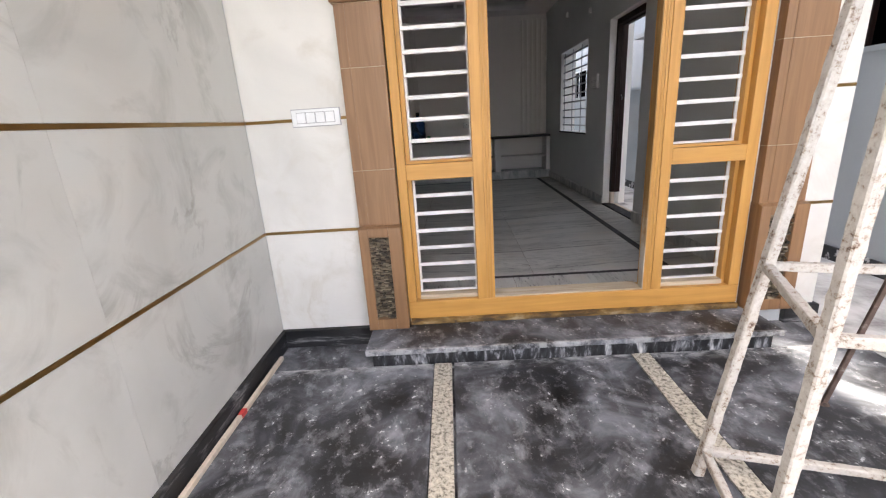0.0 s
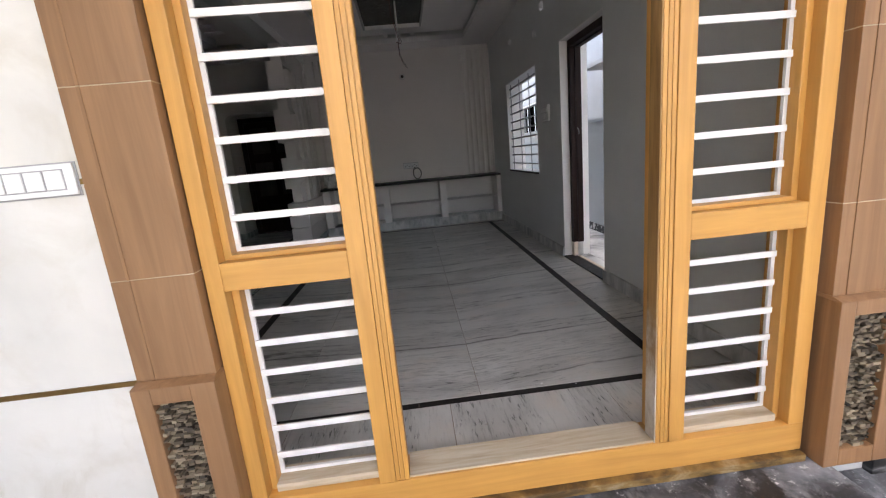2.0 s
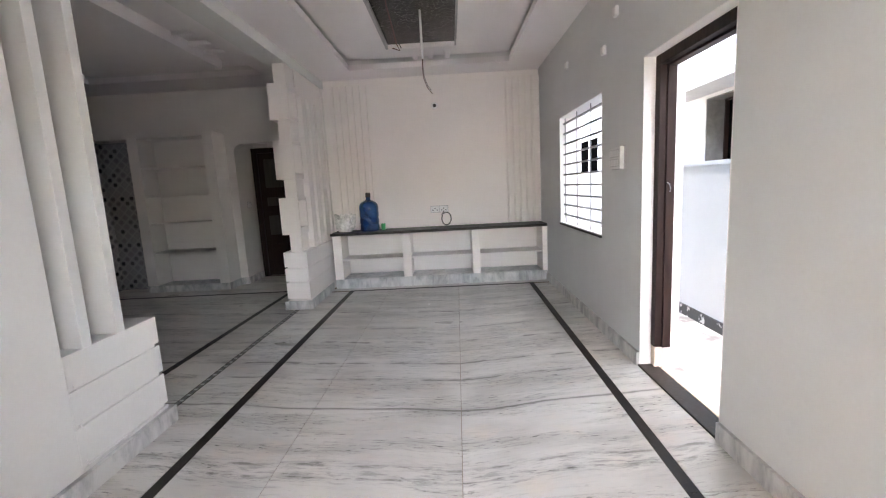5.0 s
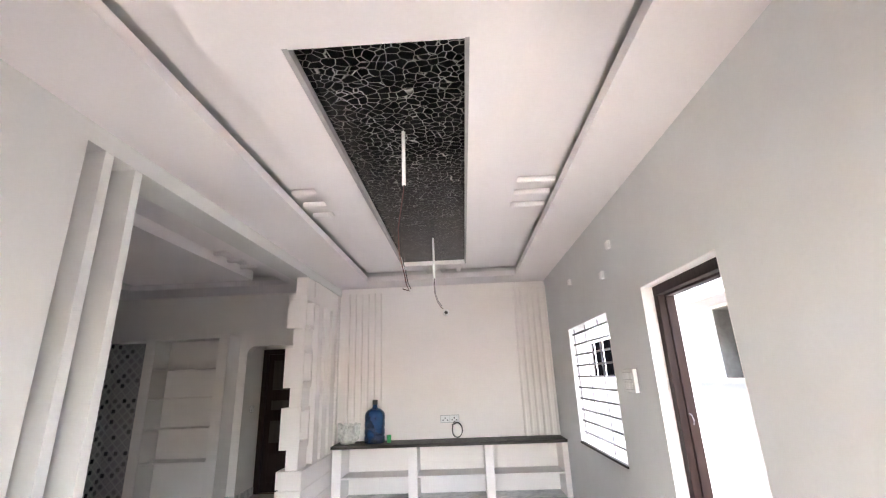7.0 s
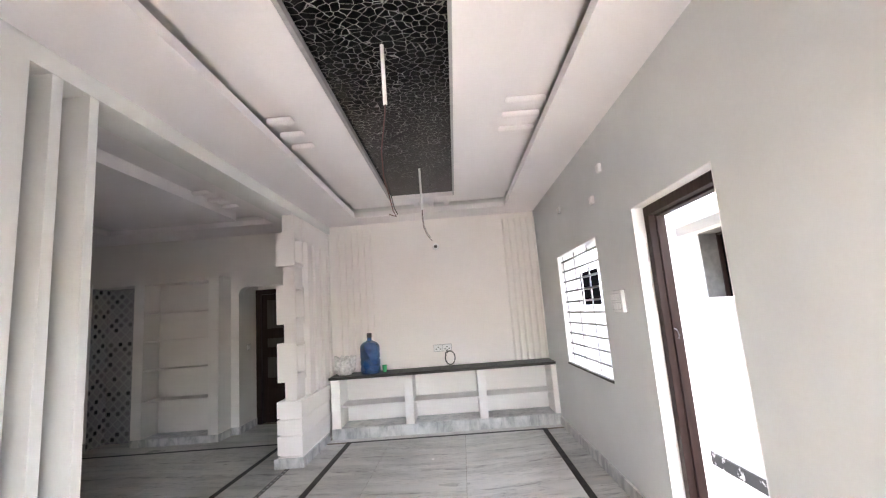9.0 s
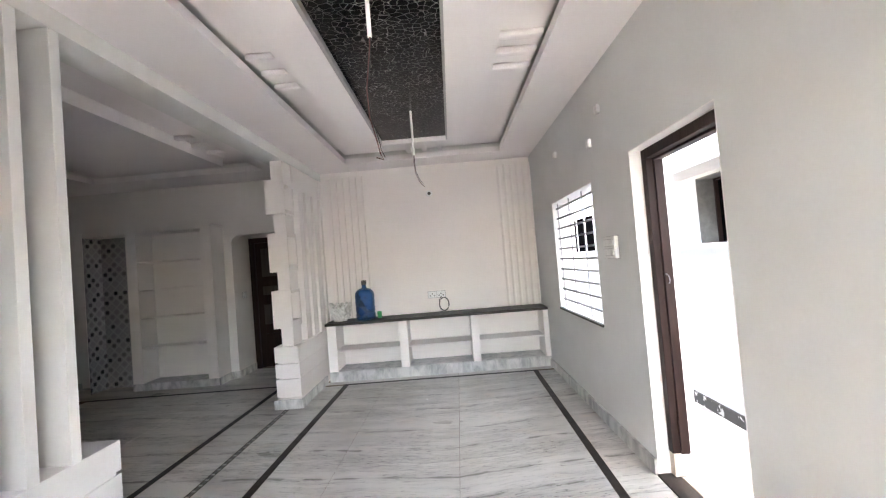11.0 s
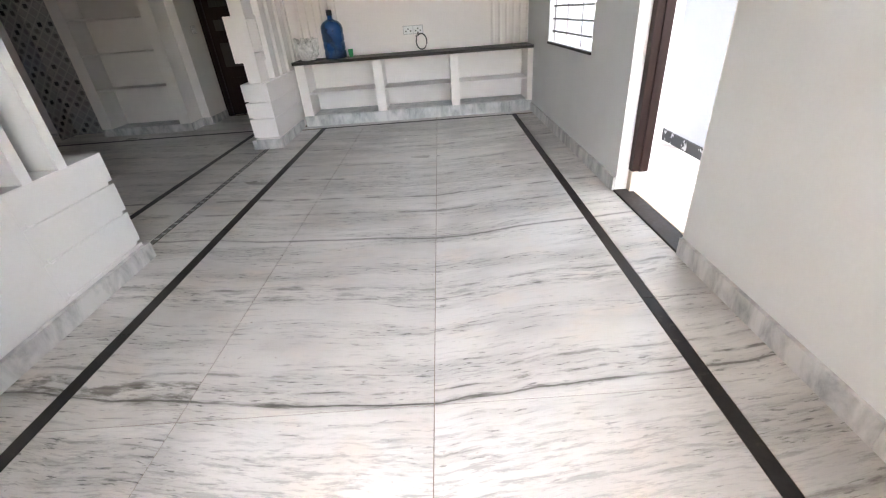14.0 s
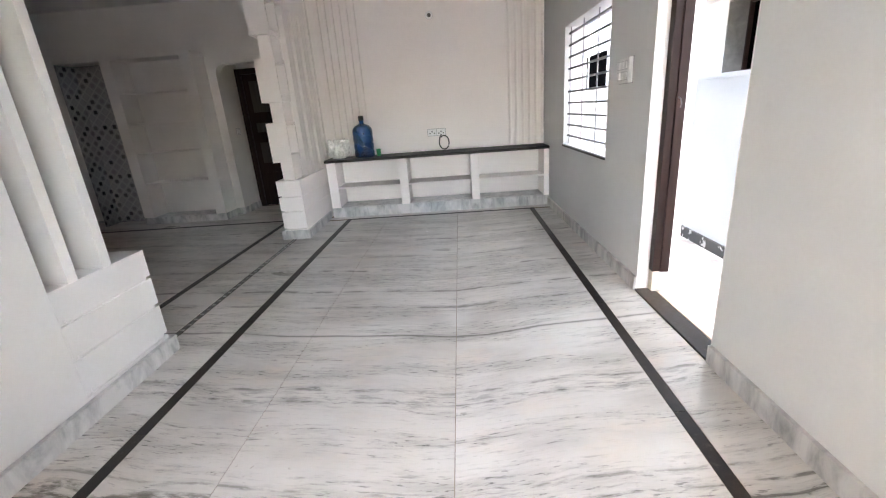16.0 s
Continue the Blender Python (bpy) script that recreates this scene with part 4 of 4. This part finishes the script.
part("backing", boxes((-1.24, -1.2, 7.801, 8.799, 0.9825, 3.09)), M_WARM, far)
part("spandrel", boxes((-1.199, -1.055, 7.801, 8.799, 2.82, 3.09)), M_WARM, far)
part("return", boxes((-1.24, -1.04, 8.80, YB, 0.9825, 3.09)), M_WARM, far)

# crumbs of plaster left on the marble
rng = random.Random(11)
for x, y, r in ((0.391, 7.448, 0.011), (0.985, 3.217, 0.006), (1.147, 3.18, 0.004)):
    bm = bmesh.new()
    bmesh.ops.create_icosphere(bm, subdivisions=2, radius=r)
    for v in bm.verts:
        v.co *= rng.uniform(0.75, 1.15)
        v.co.z = max(-r * 0.4, v.co.z * 0.6)
    turned(bm, Matrix.Translation((x, y, FLOOR + r * 0.4)))
    solid("plaster_crumb", bm, M_WHITE, "small crumb of white plaster on the marble floor", "debris", "crumbs of plaster on the floor")

# ---- room: back wall ribs, counter ----
wall_b = bpy.data.objects["wall_back"]
for x in [-0.925 + 0.0935 * k for k in range(6)] + [1.53 + 0.088 * k for k in range(6)]:
    part("rib", boxes((x, x + 0.042, YB - 0.05, YB, 1.085, 3.12), bevel=0.017), M_WARM, wall_b)

CX0, CY = -0.965, 8.455
counter = thing("shelf_unit", "low white plaster shelf unit with three bays", "cabinet")
part("back_panel", boxes((CX0, XR - 0.002, YB - 0.03, YB - 0.002, 0.43, 1.045)), M_WARM, counter)
for x0, x1 in ((CX0, -0.845), (0.0, 0.115), (0.965, 1.07), (1.93, XR - 0.002)):
    part("upright", boxes((x0, x1, CY, YB - 0.031, 0.432, 1.045), bevel=0.003), M_WARM, counter)
for x0, x1 in ((-0.845, 0.0), (0.115, 0.965), (1.07, 1.93)):
    part("shelf", boxes((x0, x1, CY + 0.012, YB - 0.031, 0.69, 0.712), bevel=0.002), M_WARM, counter)
    part("shelf", boxes((x0, x1, CY + 0.03, YB - 0.031, 0.432, 0.438)), M_SKIRT, counter, "grey marble shelf bottom")
x = CX0
k = 0
while x < XR - 0.01:
    x2 = min(XR - 0.002, x + (0.62 if k % 2 else 0.48))
    part("plinth_tile", boxes((x + 0.001, x2 - 0.001, CY - 0.004, CY + 0.2, FLOOR, 0.4315), bevel=0.001), M_SKIRT, counter)
    x, k = x2, k + 1
solid("worktop", boxes((CX0 - 0.02, XR - 0.001, CY - 0.02, YB - 0.001, 1.046, 1.082), bevel=0.004), M_BLACK, "polished black granite worktop along the back wall", "worktop")

# ---- things on the worktop ----
WT = 1.082
bottle = thing("water_bottle", "blue twenty-litre water bottle on the black worktop", "bottle")
prof = [(0.11, 0.0), (0.128, 0.006), (0.134, 0.02), (0.134, 0.075), (0.126, 0.085), (0.126, 0.095), (0.134, 0.105), (0.134, 0.16), (0.126, 0.17), (0.126, 0.18), (0.134, 0.19), (0.134, 0.245), (0.127, 0.255), (0.134, 0.267), (0.134, 0.31), (0.129, 0.336), (0.116, 0.358), (0.095, 0.377), (0.068, 0.391), (0.042, 0.4), (0.031, 0.41), (0.029, 0.45)]
prof = [(r, h * 1.08) for r, h in prof]
part("body", turned(lathe(prof, 36), Matrix.Translation((-0.465, 8.66, WT))), M_BLUE, bottle, smooth=True)
part("cap", turned(lathe([(0.032, 0.475), (0.034, 0.478), (0.034, 0.53), (0.03, 0.536), (0.01, 0.537)], 24), Matrix.Translation((-0.465, 8.66, WT))), M_CABLE, bottle, "dark screw cap", smooth=True)

rng = random.Random(5)
bm = bmesh.new()
bmesh.ops.create_icosphere(bm, subdivisions=4, radius=1.0)
for v in bm.verts:
    d = v.co.normalized()
    k = 1 + 0.22 * noise.noise(d * 2.3) + 0.2 * abs(noise.noise(d * 5.0)) + 0.14 * abs(noise.noise(d * 11))
    if d.z > 0.2:
        k *= 1 + 0.5 * max(0, noise.noise(Vector((d.x * 3, d.y * 3, 4.0))))
    v.co = Vector((d.x * 0.125 * k, d.y * 0.095 * k, max(-0.1, d.z * 0.125 * k)))
    if v.co.z > 0.03 and abs(d.x) > 0.45:
        v.co.z += 0.075 * (abs(d.x) - 0.45) / 0.4
turned(bm, Matrix.Translation((-0.82, 8.67, WT + 0.1)))
solid("plastic_bag", bm, M_FILM, "crumpled pale plastic bag on the worktop", "bag")
cup = thing("plastic_cup", "small green plastic cup beside the water bottle", "cup")
part("wall", turned(lathe([(0.024, 0.0), (0.026, 0.002), (0.033, 0.09), (0.034, 0.092), (0.031, 0.092), (0.024, 0.004)], 20), Matrix.Translation((-0.275, 8.66, WT))), M_GREEN, cup, smooth=True)

outlet = thing("socket_plate", "white twin socket plate on the back wall", "socket")
part("back_box", boxes((0.399, 0.656, YB - 0.005, YB, 1.279, 1.378), bevel=0.002), M_ALU, outlet, "grey mounting frame")
for x in (0.405, 0.53):
    pl = part("plate", boxes((x, x + 0.12, YB - 0.012, YB, 1.285, 1.372), bevel=0.003), M_PLASTIC, outlet)
    for dx, dz in ((0.03, 0.03), (0.06, 0.055), (0.09, 0.03)):
        part("hole", turned(lathe([(0.0095, 0), (0.0095, 0.002)], 10), Matrix.Translation((x + dx, YB - 0.012, 1.285 + dz)) @ Matrix.Rotation(math.pi / 2, 4, "X")), M_DARKHOLE, pl)
pts = [(0.59, YB - 0.014, 1.30), (0.585, YB - 0.03, 1.285), (0.56, YB - 0.04, 1.255)]
for k in range(21):
    a = math.radians(150 + 345 * k / 20)
    pts.append((0.625 + 0.068 * math.cos(a), YB - 0.045 + 0.012 * k / 20, 1.188 + 0.092 * math.sin(a)))
solid("cable_loop", tube(pts, 0.008), M_CABLE, "loop of black cable hanging from the wall socket", "cable", smooth=True)
rose = thing("camera_mount", "small white wall fitting with a dark centre", "fitting")
part("base", turned(lathe([(0.05, 0), (0.048, 0.012), (0.036, 0.02)], 20), pose(0.535, YB, 2.785, 90)), M_PLASTIC, rose, smooth=True)
part("hole", turned(lathe([(0.025, 0.0205), (0.022, 0.026)], 16), pose(0.535, YB, 2.785, 90)), M_DARKHOLE, rose)

# ---- ceiling panel, rods and wires ----
panel = thing("ceiling_panel", "glossy black crackle-pattern panel sunk in the ceiling", "ceiling panel")
part("sheet", boxes((0.053, 0.844, 4.046, 7.699, 3.258, 3.3245)), M_CRACK, panel)
for spec in ((0.053, 0.078, 4.046, 7.699), (0.826, 0.844, 4.046, 7.699), (0.078, 0.826, 4.046, 4.056), (0.078, 0.826, 7.687, 7.699)):
    part("trim", boxes((*spec, 3.2085, 3.2575), bevel=0.002), M_ALU if spec[0] < 0.07 or spec[0] > 0.8 else M_CEIL, panel)
for (x, y, zb), wire in (((0.466, 4.8, 2.915), [(0.452, 4.8, 2.80), (0.432, 4.8, 2.66), (0.436, 4.8, 2.52), (0.462, 4.81, 2.40), (0.474, 4.8, 2.34), (0.49, 4.79, 2.305), (0.455, 4.79, 2.318)]),
                         ((0.5, 6.8, 2.83), [(0.495, 6.8, 2.76), (0.502, 6.8, 2.66), (0.53, 6.8, 2.58), (0.56, 6.79, 2.535), (0.578, 6.78, 2.515)])):
    rod = thing("fan_hook_rod", "white ceiling rod with loose wires hanging from it", "rod", "rods in the black ceiling panel")
    part("rod", tube([(x, y, 3.258), (x, y, zb)], 0.011, 12), M_PLASTIC, rod, smooth=True)
    part("wire", tube([(x, y, zb + 0.02), (x - 0.003, y, zb - 0.04), *wire], 0.0032), M_WIRE, rod, "thin red-brown wire", smooth=True)
    part("wire", tube([(x + 0.004, y, zb + 0.02), (x + 0.002, y, zb - 0.04), *[(a + 0.007, b + 0.004, c + 0.012) for a, b, c in wire[:-1]]], 0.0024), M_CABLE, rod, "thin dark wire", smooth=True)

# ---- side door, window, fittings on the side wall ----
door = thing("door_frame", "dark stained wooden frame of the open side door", "door frame")
for y0, y1, s in ((DY0 + 0.006, DY0 + 0.066, 1), (DY1 - 0.066, DY1 - 0.006, -1)):
    jb = part("jamb", boxes((2.075, 2.178, y0, y1, 0.46, DZ - 0.068), bevel=0.004), M_DOOR, door)
    yy = (y1, y1 + 0.014) if s > 0 else (y0 - 0.014, y0)
    part("stop", boxes((2.122, 2.178, *yy, 0.46, DZ - 0.068), bevel=0.002), M_DOOR, jb)
    part("foot", boxes((2.078, 2.121, y0 + 0.001, y1 - 0.001, 0.315, 0.459), bevel=0.003), M_PALE, door, "bare pale foot of the jamb")
    part("foot", boxes((2.1215, 2.176, y0 + 0.001, y1 - 0.001, 0.315, 0.459), bevel=0.003), M_SKIRT, door, "pale grey stone foot of the stop")
part("head", boxes((2.075, 2.178, DY0 + 0.006, DY1 - 0.006, DZ - 0.0675, DZ - 0.006), bevel=0.004), M_DOOR, door)
part("stop", boxes((2.122, 2.178, DY0 + 0.081, DY1 - 0.081, DZ - 0.083, DZ - 0.068), bevel=0.002), M_DOOR, door)
part("hook", tube([(2.13, DY1 - 0.081, 1.60), (2.13, DY1 - 0.11, 1.59), (2.13, DY1 - 0.125, 1.56), (2.13, DY1 - 0.115, 1.54)], 0.004), M_STEEL, door, "small steel hook")
setting("trim_door_reveal", boxes((XR - 0.001, XR2 + 0.035, DY1 - 0.005, DY1 + 0.001, FLOOR, DZ), (XR - 0.001, XR2, DY0 - 0.001, DY0 + 0.005, FLOOR, DZ), (XR - 0.001, XR2, DY0 + 0.005, DY1 - 0.005, DZ - 0.005, DZ + 0.001)), M_WHITE, "white plaster reveal of the side door", "trim")
setting("threshold", boxes((XR - 0.01, 2.115, DY0 + 0.002, DY1 - 0.002, 0.27, 0.312), bevel=0.003), M_BLACK, "black granite threshold of the side door", "threshold")
setting("threshold_outer", boxes((2.1155, 2.15, DY0 + 0.07, DY1 - 0.07, 0.27, 0.316), bevel=0.004), M_PALE, "pale timber strip along the threshold", "threshold")
setting("threshold_cement", boxes((2.1505, XR2 + 0.03, DY0 + 0.006, DY1 - 0.006, 0.2, 0.306), bevel=0.004), M_DUSTWHITE, "cement-dusted outer edge of the threshold", "threshold")

window = tagged(new("window_1"), "barred window opening with a black stone sill", "window", kind="structure")
part("reveal", boxes((XR - 0.001, XR2, WY1 - 0.006, WY1, WZ0, WZ1), (XR - 0.001, XR2, WY0, WY0 + 0.006, WZ0, WZ1), (XR - 0.001, XR2, WY0 + 0.006, WY1 - 0.006, WZ1 - 0.006, WZ1), (XR + 0.02, XR2, WY0 + 0.006, WY1 - 0.006, WZ0, WZ0 + 0.004)), M_WHITE, window)
part("sill", boxes((XR - 0.012, XR + 0.0195, WY0 - 0.004, WY1 + 0.004, WZ0 - 0.016, WZ0 + 0.006), bevel=0.003), M_BLACK, window, "black granite sill edge")
gr = part("grille", boxes((2.056, 2.066, WY0 + 0.0065, WY0 + 0.016, WZ0 + 0.005, WZ1 - 0.007), (2.056, 2.066, WY1 - 0.016, WY1 - 0.0065, WZ0 + 0.005, WZ1 - 0.007)), M_STEEL, window)
for k in range(10):
    z = 1.251 + 0.1153 * k
    part("bar", boxes((2.038, 2.0555, WY0 + 0.007, WY1 - 0.007, z - 0.0085, z + 0.0085)), M_STEEL, gr)
for y in (6.45, 6.822, 7.268):
    part("bar", boxes((2.056, 2.064, y - 0.006, y + 0.006, WZ0 + 0.005, WZ1 - 0.007)), M_STEEL, gr)

switch_plate("switch_board", "white switch plate with two rows on the grey side wall", pose(XR, 5.99, 1.795, 0, 0, -90), 0.235, 0.165, 3, 2, 0.02)
for y, z in ((6.025, 2.864), (6.275, 2.664), (7.366, 2.841)):
    ft = thing("light_point", "small white wiring box on the side wall", "fitting", "wiring points on the side wall")
    part("box", boxes((XR - 0.028, XR, y - 0.028, y + 0.028, z - 0.035, z + 0.035), bevel=0.006), M_PLASTIC, ft)
    part("cover", boxes((XR - 0.034, XR - 0.0285, y - 0.02, y + 0.02, z - 0.026, z + 0.026), bevel=0.002), M_BAR, ft)

# ---- hall ----
unit = thing("wall_shelf", "white plaster wall shelving with five levels", "shelves")
SY = 8.78
part("side", boxes((-3.88, -3.73, SY, HY, FLOOR + 0.1, 2.545), bevel=0.003), M_HALL, unit)
part("side", boxes((-2.79, -2.64, SY, HY, FLOOR + 0.1, 2.545), bevel=0.003), M_HALL, unit)
part("top", boxes((-4.50, -2.64, SY, HY, 2.5455, 2.60), bevel=0.003), M_HALL, unit)
part("side", boxes((-4.62, -4.511, SY, HY, FLOOR + 0.1, 2.60), bevel=0.003), M_HALL, unit)
for z in (2.14, 1.73, 1.325, 0.90):
    part("shelf", boxes((-3.73, -2.79, SY + 0.02, HY, z - 0.02, z), bevel=0.002), M_HALL, unit)
part("plinth", boxes((-3.88, -2.64, SY - 0.005, HY, FLOOR, FLOOR + 0.0995), bevel=0.002), M_SKIRT, unit, "grey marble plinth")

hd = tagged(new("door_1"), "dark wooden passage door with pale panels", "door", kind="structure")
part("frame", boxes((-2.515, -2.43, 9.66, 9.758, FLOOR, 2.42), (-1.5, -1.42, 9.66, 9.758, FLOOR, 2.42), (-2.43, -1.5, 9.66, 9.758, 2.34, 2.42), bevel=0.004), M_DOOR, hd)
part("leaf", boxes((-2.43, -1.5, 9.70, 9.745, FLOOR + 0.01, 2.34), bevel=0.003), M_DOOR, hd)
for x0 in (-2.34, -1.92):
    for z0, z1 in ((1.78, 2.24), (1.48, 1.62), (1.0, 1.32), (0.45, 0.85)):
        part("panel", boxes((x0, x0 + 0.32, 9.69, 9.6995, z0, z1), bevel=0.004), M_DOOR2 if z0 > 0.9 else M_DOOR, hd, "paler recessed panel")
switch_plate("switch_board", "small switch plate on the passage wall", pose(-2.52, 9.42, 1.52, 0, 0, 90), 0.12, 0.09, 2)

# ---- marble floor, piece by piece ----
floor = bpy.data.objects["floor_base"]
G = 0.0016


def slab(x0, x1, y0, y1, material, name="slab", skew=True, top=FLOOR):
    f = lean if skew else (lambda x, y: x)
    c = [(f(x0, y0) + G, y0 + G), (f(x1, y0) - G, y0 + G), (f(x1, y1) - G, y1 - G), (f(x0, y1) + G, y1 - G)]
    return part(name, prism(c, FLOOR - 0.0028, top, 0.0008), material, floor)


ROWS_Y = (3.193, 3.77, 5.07, 6.2, 7.3, 8.27)
for y0, y1 in zip(ROWS_Y, ROWS_Y[1:]):
    for x0, x1 in ((-0.722, -0.222), (-0.222, 0.708), (0.708, 1.666)):
        slab(x0, x1, y0, y1, M_FLOOR)
SIDE_Y = (3.193, 4.3, 5.4, 6.55, 7.6, 8.27)
for y0, y1 in zip(SIDE_Y, SIDE_Y[1:]):
    c = [(lean(1.726, y0) + G, y0 + G), (XR - 0.001, y0 + G), (XR - 0.001, y1 - G), (lean(1.726, y1) + G, y1 - G)]
    part("slab", prism(c, FLOOR - 0.0028, FLOOR, 0.0008), M_FLOOR, floor)
    slab(-1.175, -0.785, y0, y1, M_FLOOR)
    slab(-0.785, -0.722, y0, y1, M_BLACK, "border")
    slab(1.666, 1.726, y0, y1, M_BLACK, "border")
for x0, x1 in ((-1.175, -0.3), (-0.3, 0.7), (0.7, 1.94)):
    slab(x0, x1, 8.33, 8.455, M_FLOOR)
for x0, x1 in ((-0.785, 0.4), (0.4, 1.726)):
    slab(x0, x1, 8.27, 8.33, M_BLACK, "border")
    slab(x0, x1, 3.149, 3.193, M_BLACK, "border")
for x0, x1 in ((-1.1, -0.2), (-0.2, 0.55), (0.55, 1.3), (1.3, 2.02)):
    slab(x0, x1, 2.801, 3.149, M_FLOOR_T)
part("border", boxes((-0.2, 1.76, 2.716, 2.80, 0.276, FLOOR - 0.001)), M_BLACK, floor, "black granite strip inside the sill")
# dashed strip and border across the hall opening
for k in range(30):
    y = 5.1 + 0.08 * k
    slab(-1.214, -1.184, y, y + 0.056, M_INLAY, "inlay")
    slab(-1.214, -1.184, y + 0.056, y + 0.08, M_SKIRT, "inlay")
for y0, y1 in zip((4.3, 5.4, 6.6, 7.8, 8.4), (5.4, 6.6, 7.8, 8.4, 9.1)):
    slab(-1.222, -1.215, y0, y1, M_BLACK, "border")
    slab(-1.183, -1.176, y0, y1, M_BLACK, "border")
    slab(-1.615, -1.223, y0, y1, M_FLOOR)
    slab(-1.675, -1.616, y0, y1, M_BLACK, "border")
for y0, y1 in zip((2.9, 4.1, 5.3, 6.5, 7.7), (4.1, 5.3, 6.5, 7.7, 8.42)):
    for x0, x1 in ((-4.3, -3.4), (-3.4, -2.5), (-2.5, -1.676)):
        slab(x0, x1, y0, y1, M_FLOOR)
for x0, x1 in ((-4.3, -3.0), (-3.0, -1.676)):
    slab(x0, x1, 8.42, 8.48, M_BLACK, "border")
for x0, x1 in ((-5.2, -4.3), (-4.3, -3.3), (-3.3, -2.4), (-2.4, -1.676)):
    slab(x0, x1, 8.48, 9.65, M_FLOOR)


# ---- skirtings ----
def skirting(name, runs, label):
    ob = tagged(new(name), label, "baseboard", kind="structure")
    for x0, x1, y0, y1 in runs:
        part("tile", boxes((x0, x1, y0, y1, FLOOR, 0.402), bevel=0.0015), M_SKIRT, ob)


skirting("baseboard_right", [(XR - 0.02, XR, a + 0.001, b - 0.001) for a, b in ((2.8, 3.5), (3.5, 4.655), (5.575, 6.6), (6.6, 7.6), (7.6, 8.449))], "grey marble skirting along the side wall")
skirting("baseboard_partition", [(-1.125, -1.062, 2.8, 3.6), (-1.09, -1.062, 3.601, 5.0795), (-1.345, -1.0905, 5.0585, 5.0795), (-1.345, -1.32, 4.4, 5.058)], "grey marble skirting round the near low wall")
skirting("baseboard_niche", [(-1.004, -0.984, 7.478, 8.44), (-1.31, -1.0045, 7.478, 7.499), (-1.31, -1.281, 7.5, 8.8)], "grey marble skirting round the far low wall")
skirting("baseboard_hall", [(-2.67, -2.51, HY - 0.02, HY), (-2.639, -2.62, SY, HY - 0.021), (-5.2, -4.621, HY - 0.02, HY), (-2.52, -2.5, HY + 0.001, 9.65)], "grey marble skirting in the hall")
